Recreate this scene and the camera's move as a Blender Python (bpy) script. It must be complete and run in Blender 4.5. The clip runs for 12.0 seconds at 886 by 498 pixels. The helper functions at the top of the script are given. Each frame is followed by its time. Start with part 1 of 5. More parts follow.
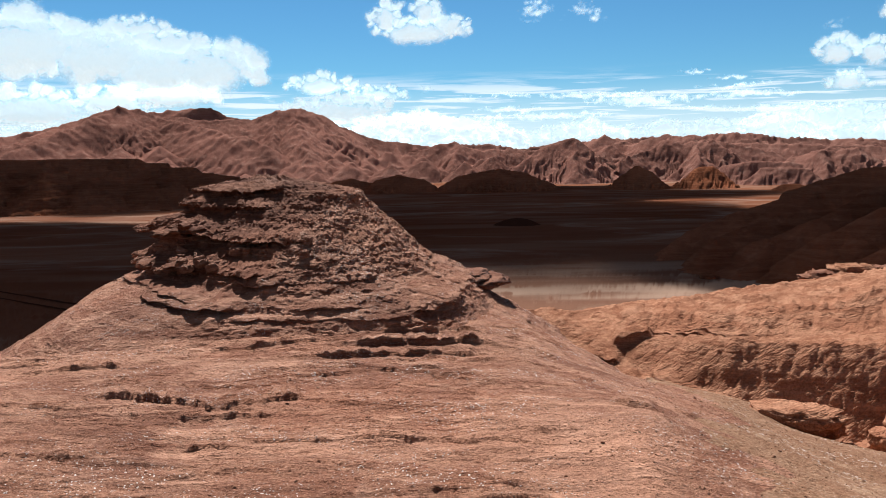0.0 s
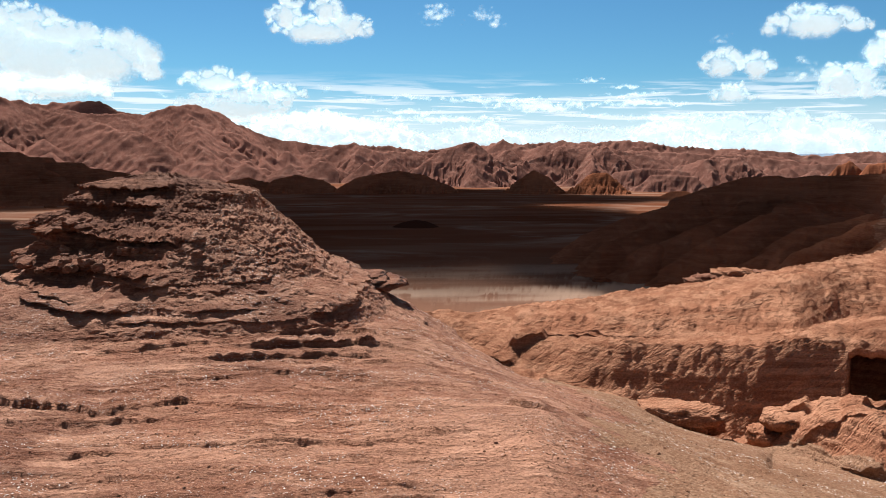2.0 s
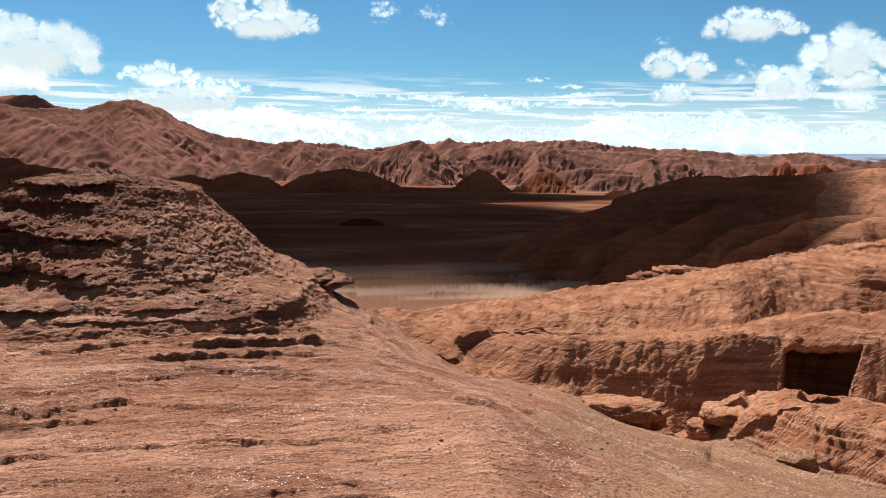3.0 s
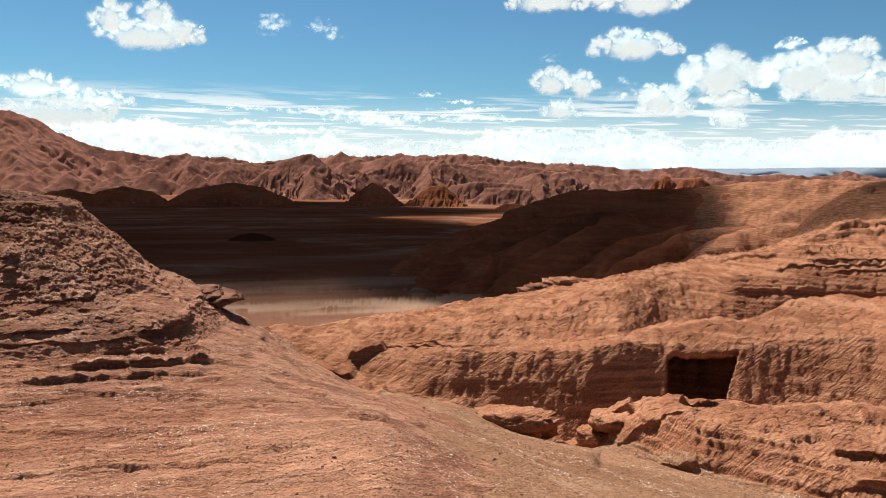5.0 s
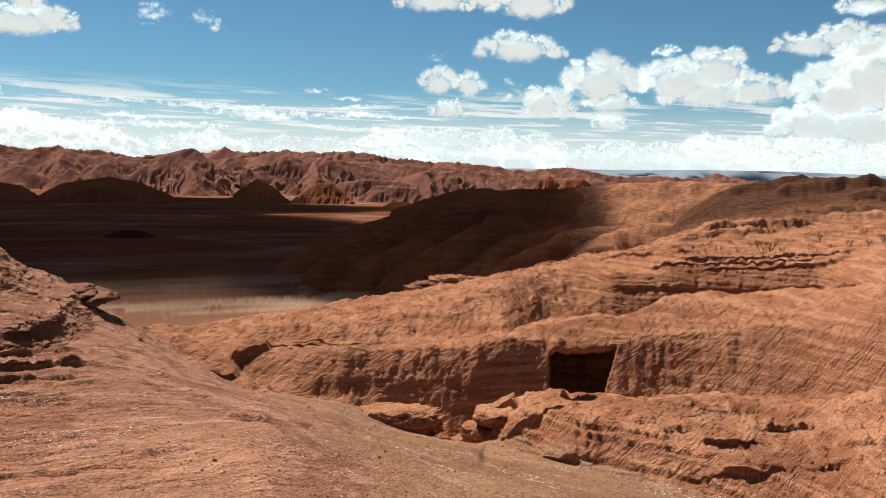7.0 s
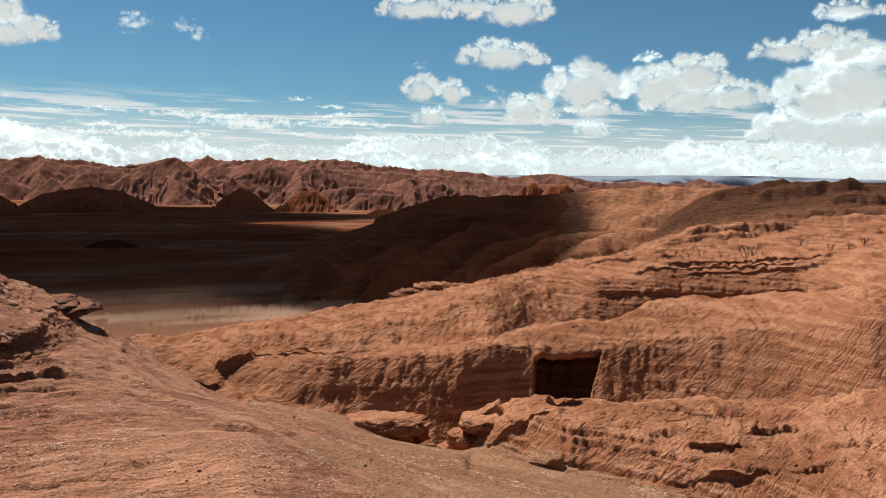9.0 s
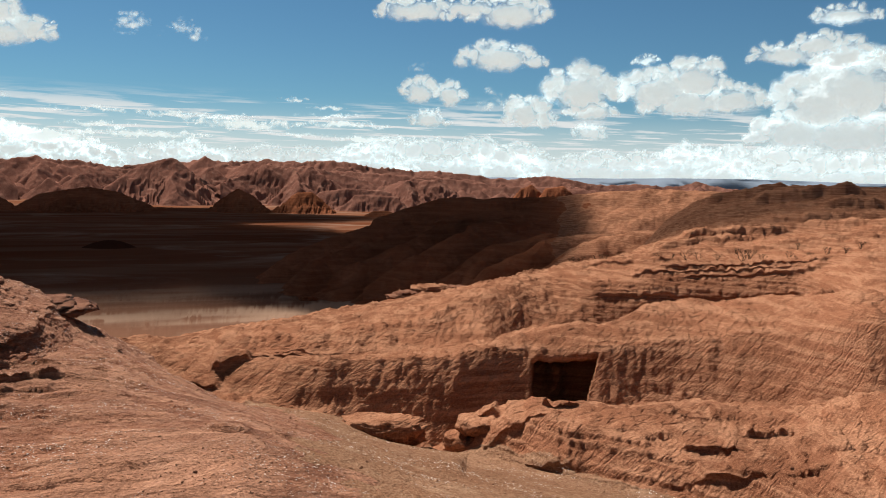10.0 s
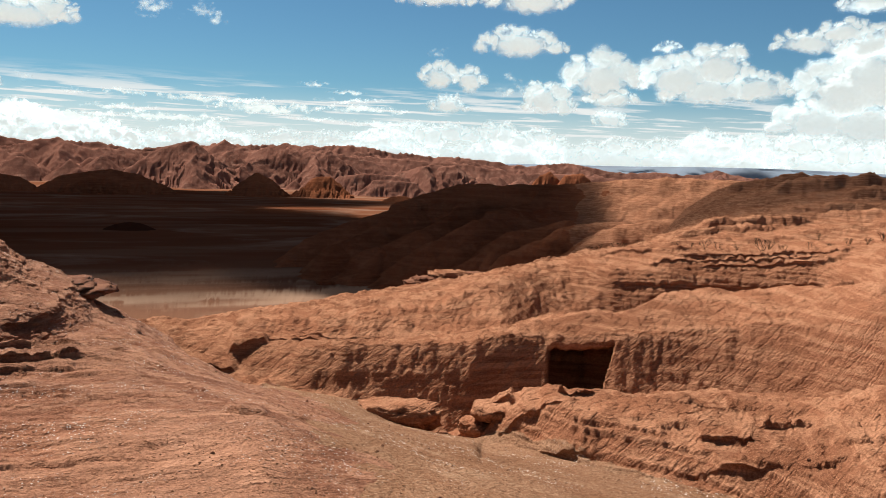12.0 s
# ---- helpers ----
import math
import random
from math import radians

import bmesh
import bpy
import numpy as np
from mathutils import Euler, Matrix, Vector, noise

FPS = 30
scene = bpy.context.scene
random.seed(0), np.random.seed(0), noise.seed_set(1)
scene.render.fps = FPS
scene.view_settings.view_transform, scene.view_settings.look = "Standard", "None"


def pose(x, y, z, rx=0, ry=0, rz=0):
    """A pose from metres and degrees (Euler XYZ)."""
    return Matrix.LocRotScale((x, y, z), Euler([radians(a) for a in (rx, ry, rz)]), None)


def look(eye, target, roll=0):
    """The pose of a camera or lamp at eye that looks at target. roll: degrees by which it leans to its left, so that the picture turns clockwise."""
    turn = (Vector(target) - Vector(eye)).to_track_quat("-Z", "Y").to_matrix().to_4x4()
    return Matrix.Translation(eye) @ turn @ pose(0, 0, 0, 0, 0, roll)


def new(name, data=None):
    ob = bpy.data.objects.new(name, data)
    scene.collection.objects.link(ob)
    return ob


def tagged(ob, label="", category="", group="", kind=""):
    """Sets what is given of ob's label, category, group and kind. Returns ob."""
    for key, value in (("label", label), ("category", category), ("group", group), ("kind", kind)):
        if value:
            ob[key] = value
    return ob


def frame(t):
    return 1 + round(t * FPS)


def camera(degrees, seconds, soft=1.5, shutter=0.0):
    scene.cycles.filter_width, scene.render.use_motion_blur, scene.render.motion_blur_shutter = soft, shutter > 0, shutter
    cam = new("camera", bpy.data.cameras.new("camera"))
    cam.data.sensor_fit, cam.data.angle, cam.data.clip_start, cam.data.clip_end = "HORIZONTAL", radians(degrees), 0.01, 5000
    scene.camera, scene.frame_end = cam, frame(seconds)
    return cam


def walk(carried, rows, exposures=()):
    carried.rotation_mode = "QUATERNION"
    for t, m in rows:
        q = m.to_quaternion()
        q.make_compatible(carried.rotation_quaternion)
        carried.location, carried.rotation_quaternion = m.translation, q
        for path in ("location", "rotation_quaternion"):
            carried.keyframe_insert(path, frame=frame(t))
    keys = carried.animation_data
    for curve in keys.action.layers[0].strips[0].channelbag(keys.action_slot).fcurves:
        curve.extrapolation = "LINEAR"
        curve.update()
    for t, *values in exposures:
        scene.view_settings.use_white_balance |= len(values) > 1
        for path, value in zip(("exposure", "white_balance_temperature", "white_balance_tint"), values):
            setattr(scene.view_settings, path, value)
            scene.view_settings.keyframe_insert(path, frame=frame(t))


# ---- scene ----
cam = camera(54.8, 12.0, soft=0.45)

# The camera turns on an outstretched arm, so that its eye swings a little.
EYE_Z = 1.65
ARM = 0.21
PATH = [
    (0.0, 0.0, -6.2, 1.1), (0.5, -1.5, -6.17, 0.91), (1.0, -3.11, -6.15, 0.3), (1.5, -4.68, -6.08, -0.09),
    (2.0, -6.67, -6.13, -0.2), (2.5, -8.35, -6.25, -0.33), (3.0, -10.25, -6.23, -0.59), (5.0, -17.41, -5.22, -0.67),
    (5.5, -19.47, -5.23, -0.86), (6.0, -21.46, -5.25, -1.14), (6.5, -23.37, -5.2, -1.53), (7.0, -24.9, -5.22, -1.49),
    (9.0, -25.98, -4.72, -1.06), (9.5, -25.79, -4.89, -1.11), (10.0, -26.14, -4.59, -1.33), (10.5, -26.28, -4.58, -1.42),
    (11.0, -26.09, -5.1, -1.57), (11.5, -25.34, -5.58, -1.99), (12.0, -24.91, -5.56, -1.96),
]


def arm_pose(yaw, pitch, roll):
    a = radians(yaw)
    return pose(-ARM * math.sin(a), ARM * (math.cos(a) - 1.0), EYE_Z, 90 + pitch, roll, yaw)


EXPOSURES = [(0.0, 0.84, 5800, 5), (3.0, 0.86, 6150, 6), (5.5, 0.84, 6650, 8), (6.5, 0.74, 6700, 8), (7.0, 0.70, 6700, 8), (9.5, 0.52, 6650, 8), (11.0, 0.54, 6700, 8), (12.0, 0.68, 6750, 8)]
walk(cam, [(t, arm_pose(yaw, pitch, roll)) for t, yaw, pitch, roll in PATH], EXPOSURES)

# ---- sun and sky ----
SUN_AZ, SUN_EL = -15.0, 52.0  # degrees clockwise from +y, degrees above the horizon


def bearing(az, r, z=0.0):
    """The place r metres out at az degrees clockwise from +y."""
    a = radians(az)
    return Vector((r * math.sin(a), r * math.cos(a), z))


SUN_WAY = bearing(SUN_AZ, math.cos(radians(SUN_EL)), math.sin(radians(SUN_EL)))
sun_data = bpy.data.lights.new("sun", "SUN")
sun_data.energy, sun_data.angle, sun_data.color = 5.0, radians(0.53), (1.0, 0.95, 0.88)
sun = new("sun", sun_data)
sun.matrix_world = look(SUN_WAY * 3000, (0, 0, 0))

world = bpy.data.worlds.new("sky")
scene.world = world
world.use_nodes = True


# ---- node helpers ----
class Nodes:
    def __init__(self, tree):
        self.tree = tree

    def add(self, kind, inputs=None, **props):
        n = self.tree.nodes.new(kind)
        for key, value in props.items():
            setattr(n, key, value)
        for key, value in (inputs or {}).items():
            self.feed(n.inputs[key], value)
        return n

    def feed(self, socket, value):
        if isinstance(value, bpy.types.NodeSocket):
            self.tree.links.new(value, socket)
        else:
            socket.default_value = value

    def math(self, op, a, b=0.0, c=0.0, clamp=False):
        return self.add("ShaderNodeMath", {0: a, 1: b, 2: c}, operation=op, use_clamp=clamp).outputs[0]

    def noise(self, vector, scale, detail=4.0, rough=0.55, distort=0.0):
        return self.add("ShaderNodeTexNoise", {"Vector": vector, "Scale": scale, "Detail": detail, "Roughness": rough, "Distortion": distort}).outputs["Fac"]

    def scaled(self, vector, sx, sy, sz):
        return self.add("ShaderNodeMapping", {"Vector": vector, "Scale": (sx, sy, sz)}).outputs[0]

    def ramp(self, fac, lo, hi, smooth=True):
        return self.add("ShaderNodeMapRange", {"Value": fac, "From Min": lo, "From Max": hi}, interpolation_type="SMOOTHSTEP" if smooth else "LINEAR").outputs[0]

    def mix(self, fac, a, b, blend="MIX"):
        n = self.add("ShaderNodeMix", data_type="RGBA", blend_type=blend)
        for socket, value in ((n.inputs[0], fac), (n.inputs[6], a), (n.inputs[7], b)):
            self.feed(socket, value)
        return n.outputs[2]


def build_sky():
    tree = world.node_tree
    tree.nodes.clear()
    n = Nodes(tree)
    sky = n.add("ShaderNodeTexSky", sky_type="NISHITA", sun_disc=False, sun_elevation=radians(SUN_EL), sun_rotation=radians(SUN_AZ),
                altitude=3500.0, air_density=1.25, dust_density=0.25, ozone_density=2.2)
    way = n.add("ShaderNodeTexCoord").outputs["Generated"]
    parts = n.add("ShaderNodeSeparateXYZ", {0: way})
    up = parts.outputs[2]
    # thin streaks of cloud on a level sheet, seen ever flatter towards the horizon
    lift = n.math("MAXIMUM", up, 0.015)
    u = n.math("DIVIDE", parts.outputs[0], lift)
    v = n.math("DIVIDE", parts.outputs[1], lift)
    sheet = n.add("ShaderNodeCombineXYZ", {0: u, 1: v, 2: 0.0}).outputs[0]
    streak = n.noise(n.scaled(sheet, 0.45, 0.6, 1.0), 1.0, 7.0, 0.6, 0.3)
    low = n.math("MULTIPLY", n.ramp(up, 0.01, 0.03), n.math("SUBTRACT", 1.0, n.ramp(up, 0.065, 0.10)))
    thin = n.math("MULTIPLY", n.ramp(streak, 0.46, 0.60), low)
    high = n.noise(n.scaled(sheet, 0.5, 0.25, 1.0), 1.0, 6.0, 0.65, 0.6)
    wisp = n.math("MULTIPLY", n.ramp(high, 0.60, 0.80), n.math("MULTIPLY", n.ramp(up, 0.10, 0.18), 0.35))
    haze = n.math("MULTIPLY", n.math("SUBTRACT", 1.0, n.ramp(up, 0.0, 0.095)), 0.85)
    veil = n.math("MAXIMUM", n.math("MAXIMUM", thin, wisp), haze, clamp=True)
    clear = n.mix(1.0, sky.outputs[0], (0.66, 1.02, 1.13, 1.0), "MULTIPLY")
    colour = n.mix(veil, clear, (13.0, 13.6, 14.0, 1.0))
    # dim warm-grey cloud above the view, put in to tame the blue fill light
    above = n.math("MULTIPLY", n.ramp(n.noise(way, 3.2, 6.0, 0.6, 0.3), 0.42, 0.52), n.ramp(up, 0.24, 0.36))
    colour = n.mix(above, colour, (2.2, 2.0, 1.9, 1.0))
    back = n.add("ShaderNodeBackground", {"Color": colour, "Strength": 0.040})
    out = n.add("ShaderNodeOutputWorld")
    tree.links.new(back.outputs[0], out.inputs[0])


build_sky()


# ---- materials ----
def earth(name, dark, mid, pale, grain=1.0, strata=0.25, bump=0.4, glitter=0.0, pale_amount=0.35, rills=0.0, gloss=0.0, crackle=0.0, lamina=0.0):
    """Bare sediment: beds of slightly different colour, dusty patches, grit and fine relief. grain: size of the grit in metres times 10."""
    m = bpy.data.materials.new(name)
    m.use_nodes = True
    tree = m.node_tree
    tree.nodes.clear()
    n = Nodes(tree)
    place = n.add("ShaderNodeTexCoord").outputs["Object"]
    broad = n.noise(place, 0.11 / grain, 5.0, 0.6)
    beds = n.noise(n.scaled(place, 0.25 / grain, 0.25 / grain, 5.0 / grain), 1.0, 6.0, 0.65, 0.4)
    patch = n.noise(place, 0.9 / grain, 6.0, 0.62, 0.3)
    grit = n.noise(place, 14.0 / grain, 4.0, 0.7)
    pebble = n.add("ShaderNodeTexVoronoi", {"Vector": place, "Scale": 11.0 / grain}).outputs["Distance"]
    tone = n.mix(n.ramp(broad, 0.35, 0.65), dark, mid)
    tone = n.mix(n.math("MULTIPLY", n.ramp(beds, 0.42, 0.62), strata), tone, pale)
    tone = n.mix(n.math("MULTIPLY", n.ramp(patch, 0.52, 0.72), pale_amount), tone, pale)
    speck = n.noise(place, 30.0 / grain, 3.0, 0.7)
    tone = n.mix(n.math("MULTIPLY", n.ramp(grit, 0.40, 0.62), 0.7), tone, n.mix(1.0, tone, (0.52, 0.47, 0.45, 1.0), "MULTIPLY"))
    tone = n.mix(n.math("MULTIPLY", n.ramp(speck, 0.52, 0.66), 0.45), tone, pale)
    height = n.math("ADD", n.math("MULTIPLY", patch, 0.5), n.math("MULTIPLY", grit, 0.3))
    height = n.math("ADD", height, n.math("MULTIPLY", beds, 0.5))
    height = n.math("SUBTRACT", height, n.math("MULTIPLY", n.math("MINIMUM", pebble, 0.5), 0.35))
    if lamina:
        # thin beds cropping out in long lines, raised ones paler, low ones darker
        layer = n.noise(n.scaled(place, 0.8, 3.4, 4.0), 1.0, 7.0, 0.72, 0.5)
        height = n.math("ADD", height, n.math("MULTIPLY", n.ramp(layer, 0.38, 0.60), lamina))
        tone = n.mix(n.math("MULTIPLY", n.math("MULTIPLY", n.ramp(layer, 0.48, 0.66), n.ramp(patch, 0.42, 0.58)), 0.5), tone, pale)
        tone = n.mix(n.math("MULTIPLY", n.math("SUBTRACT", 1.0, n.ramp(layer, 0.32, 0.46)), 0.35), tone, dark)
    if rills:
        line = n.noise(n.scaled(place, 2.2 / grain, 0.5 / grain, 0.35 / grain), 1.0, 5.0, 0.6, 0.5)
        height = n.math("ADD", height, n.math("MULTIPLY", n.ramp(line, 0.3, 0.6), rills))
    height = n.math("ADD", height, n.math("MULTIPLY", speck, 0.16))
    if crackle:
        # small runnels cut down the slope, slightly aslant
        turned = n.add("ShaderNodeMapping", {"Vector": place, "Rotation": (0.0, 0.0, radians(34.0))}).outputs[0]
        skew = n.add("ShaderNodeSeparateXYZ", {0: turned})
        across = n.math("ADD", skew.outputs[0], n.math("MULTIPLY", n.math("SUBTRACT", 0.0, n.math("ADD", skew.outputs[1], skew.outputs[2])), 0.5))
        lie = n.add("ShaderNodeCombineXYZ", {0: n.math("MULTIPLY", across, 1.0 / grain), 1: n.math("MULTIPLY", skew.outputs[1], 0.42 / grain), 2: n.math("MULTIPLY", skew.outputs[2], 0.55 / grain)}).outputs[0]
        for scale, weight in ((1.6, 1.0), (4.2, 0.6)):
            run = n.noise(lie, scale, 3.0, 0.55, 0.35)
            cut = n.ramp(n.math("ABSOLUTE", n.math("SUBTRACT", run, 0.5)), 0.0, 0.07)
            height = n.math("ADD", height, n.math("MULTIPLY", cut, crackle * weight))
            # shade in the runnel floors is put into the colour
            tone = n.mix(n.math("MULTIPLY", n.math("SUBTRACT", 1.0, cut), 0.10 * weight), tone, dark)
    relief = n.add("ShaderNodeBump", {"Strength": bump, "Distance": 0.165 * grain, "Height": height})
    rough = n.math("SUBTRACT", 0.92, n.math("MULTIPLY", n.ramp(patch, 0.5, 0.7), 0.12))
    shader = n.add("ShaderNodeBsdfPrincipled", {"Base Color": tone, "Roughness": rough, "Normal": relief.outputs[0]})
    shader.inputs["Specular IOR Level"].default_value = gloss
    if glitter:
        # flakes of gypsum lying in drifts: small smooth facets among the grit
        cell = n.add("ShaderNodeTexVoronoi", {"Vector": place, "Scale": 40.0 / grain})
        pick = n.add("ShaderNodeSeparateColor", {0: cell.outputs["Color"]}).outputs[0]
        drift = n.ramp(n.noise(n.scaled(place, 0.5, 0.9, 2.0), 1.0, 4.0, 0.6), 0.48, 0.62)
        flake = n.math("MULTIPLY", n.math("GREATER_THAN", pick, 1.0 - glitter), drift)
        # the flakes' pale colour also carries part of their sun glint
        tree.links.new(n.mix(flake, tone, (0.66, 0.56, 0.50, 1.0)), shader.inputs["Base Color"])
        tree.links.new(n.math("SUBTRACT", rough, n.math("MULTIPLY", flake, 0.55)), shader.inputs["Roughness"])
    out = n.add("ShaderNodeOutputMaterial")
    tree.links.new(shader.outputs[0], out.inputs[0])
    return m


M_NEAR = earth("red_gypsum_earth", (0.180, 0.066, 0.035, 1), (0.310, 0.124, 0.068, 1), (0.52, 0.265, 0.165, 1), 0.7, 0.5, 1.0, 0.04, 0.4, 0.0, 0.15, 0.0, 0.25)
M_ROCK = earth("layered_red_rock", (0.105, 0.037, 0.020, 1), (0.185, 0.070, 0.038, 1), (0.34, 0.155, 0.092, 1), 0.6, 0.5, 0.8, 0.0, 0.4, 0.0, 0.1, 0.0)
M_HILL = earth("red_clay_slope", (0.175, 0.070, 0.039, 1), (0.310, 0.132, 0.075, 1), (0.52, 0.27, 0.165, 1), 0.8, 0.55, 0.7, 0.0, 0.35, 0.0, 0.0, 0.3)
M_RIDGE = earth("dark_red_clay", (0.130, 0.042, 0.020, 1), (0.235, 0.080, 0.040, 1), (0.40, 0.17, 0.095, 1), 5.0, 0.22, 0.5, 0.0, 0.35, 0.3)
# red clay, greyed a little in colour to stand in for distance haze
M_FAR = earth("far_hazed_red_clay", (0.130, 0.056, 0.042, 1), (0.225, 0.100, 0.074, 1), (0.46, 0.265, 0.20, 1), 11.0, 0.06, 0.3, 0.0, 0.35, 0.3)


def plain_material():
    """The clay pan: brown mud with drifts of pale salt drawn out across it."""
    m = bpy.data.materials.new("clay_pan")
    m.use_nodes = True
    tree = m.node_tree
    tree.nodes.clear()
    n = Nodes(tree)
    place = n.add("ShaderNodeTexCoord").outputs["Object"]
    broad = n.noise(n.scaled(place, 0.005, 0.008, 1.0), 1.0, 6.0, 0.6, 0.5)
    salt = n.noise(n.scaled(place, 0.012, 0.018, 1.0), 1.0, 7.0, 0.62, 0.8)
    fine = n.noise(place, 0.6, 5.0, 0.6)
    tone = n.mix(n.ramp(broad, 0.35, 0.65), (0.125, 0.042, 0.021, 1), (0.175, 0.069, 0.038, 1))
    tone = n.mix(n.math("MULTIPLY", n.ramp(salt, 0.50, 0.72), 0.55), tone, (0.31, 0.215, 0.165, 1))
    # the near margin of the pan is pale silt
    spot = n.add("ShaderNodeSeparateXYZ", {0: place})
    sway = n.noise(n.scaled(place, 0.012, 0.018, 1.0), 1.0, 2.0, 0.4)
    margin = n.ramp(n.math("ADD", spot.outputs[1], n.math("MULTIPLY", sway, 120.0)), 370.0, 290.0)
    margin = n.math("MULTIPLY", margin, n.ramp(spot.outputs[0], -35.0, 10.0))
    west = n.math("MULTIPLY", n.ramp(spot.outputs[0], -120.0, -220.0), n.ramp(n.math("ADD", spot.outputs[1], n.math("MULTIPLY", salt, 120.0)), 480.0, 540.0))
    margin = n.math("MAXIMUM", n.math("MULTIPLY", margin, 0.8), n.math("MULTIPLY", west, 0.35))
    tone = n.mix(n.math("MULTIPLY", margin, 0.7), tone, (0.165, 0.095, 0.066, 1))
    tone = n.mix(n.math("MULTIPLY", fine, 0.3), tone, n.mix(1.0, tone, (0.6, 0.55, 0.5, 1), "MULTIPLY"))
    # pale crusts drawn out in long wavering lines
    crust = n.noise(n.scaled(place, 0.010, 0.042, 1.0), 1.0, 3.0, 0.45, 0.0)
    tone = n.mix(n.math("MULTIPLY", n.ramp(crust, 0.46, 0.66), n.math("ADD", 0.12, n.math("MULTIPLY", margin, 0.42))), tone, (0.40, 0.28, 0.205, 1))
    relief = n.add("ShaderNodeBump", {"Strength": 0.25, "Distance": 0.3, "Height": fine})
    shader = n.add("ShaderNodeBsdfPrincipled", {"Base Color": tone, "Roughness": 0.85, "Normal": relief.outputs[0]})
    shader.inputs["Specular IOR Level"].default_value = 0.0
    out = n.add("ShaderNodeOutputMaterial")
    tree.links.new(shader.outputs[0], out.inputs[0])
    return m


def plain_colour(name, colour, rough, spread=0.25, scale=3.0):
    m = bpy.data.materials.new(name)
    m.use_nodes = True
    tree = m.node_tree
    tree.nodes.clear()
    n = Nodes(tree)
    place = n.add("ShaderNodeTexCoord").outputs["Object"]
    fac = n.noise(place, scale, 5.0, 0.6)
    tone = n.mix(fac, tuple(c * (1 - spread) for c in colour) + (1.0,), tuple(min(1.0, c * (1 + spread)) for c in colour) + (1.0,))
    relief = n.add("ShaderNodeBump", {"Strength": 0.3, "Distance": 0.2 / scale, "Height": fac})
    shader = n.add("ShaderNodeBsdfPrincipled", {"Base Color": tone, "Roughness": rough, "Normal": relief.outputs[0]})
    shader.inputs["Specular IOR Level"].default_value = 0.0
    out = n.add("ShaderNodeOutputMaterial")
    tree.links.new(shader.outputs[0], out.inputs[0])
    return m


def cloud_material(name="cloud_vapour", glow_strength=0.37):
    """Bright vapour, thinning out to nothing where the cloud frays. Its glow stands in for scattered sunlight."""
    m = bpy.data.materials.new(name)
    m.use_nodes = True
    tree = m.node_tree
    tree.nodes.clear()
    n = Nodes(tree)
    dense = n.add("ShaderNodeAttribute", attribute_name="dense").outputs["Fac"]
    body = n.add("ShaderNodeBsdfDiffuse", {"Color": (0.82, 0.88, 0.92, 1), "Roughness": 1.0})
    glow = n.add("ShaderNodeEmission", {"Color": (0.86, 1.0, 0.98, 1), "Strength": glow_strength})
    both = n.add("ShaderNodeAddShader", {0: body.outputs[0], 1: glow.outputs[0]})
    clear = n.add("ShaderNodeBsdfTransparent")
    mixed = n.add("ShaderNodeMixShader", {0: dense, 1: clear.outputs[0], 2: both.outputs[0]})
    out = n.add("ShaderNodeOutputMaterial")
    tree.links.new(mixed.outputs[0], out.inputs[0])
    return m


def shade_cloud_material():
    m = bpy.data.materials.new("overhead_cloud_vapour")
    m.use_nodes = True
    tree = m.node_tree
    tree.nodes.clear()
    n = Nodes(tree)
    body = n.add("ShaderNodeBsdfDiffuse", {"Color": (0.85, 0.85, 0.86, 1), "Roughness": 1.0})
    dense = n.add("ShaderNodeAttribute", attribute_name="dense").outputs["Fac"]
    clear = n.add("ShaderNodeBsdfTransparent")
    mixed = n.add("ShaderNodeMixShader", {0: dense, 1: clear.outputs[0], 2: body.outputs[0]})
    out = n.add("ShaderNodeOutputMaterial")
    tree.links.new(mixed.outputs[0], out.inputs[0])
    return m


M_SHADE = shade_cloud_material()
M_PLAIN = plain_material()
# the blue-grey is air haze put into the base colour
M_MESA = plain_colour("haze_blue", (0.19, 0.23, 0.29), 1.0, 0.12, 0.004)
M_MUD = plain_colour("churned_dark_mud", (0.055, 0.020, 0.012), 0.9, 0.2, 0.8)
M_TWIG = plain_colour("dry_twigs", (0.07, 0.042, 0.026), 0.9, 0.3, 9.0)
M_CLOUD = cloud_material()
M_STREAK = cloud_material("thin_glowing_vapour", 0.52)


# ---- noise on arrays ----
TABLE = np.random.RandomState(7).permutation(256)
TABLE = np.concatenate([TABLE, TABLE, TABLE]).astype(np.int32)
GRADS = np.random.RandomState(8).normal(size=(256, 3))
GRADS = (GRADS / np.linalg.norm(GRADS, axis=1)[:, None]).astype(np.float32)
GRAD_X, GRAD_Y, GRAD_Z = (np.ascontiguousarray(GRADS[:, k]) for k in range(3))


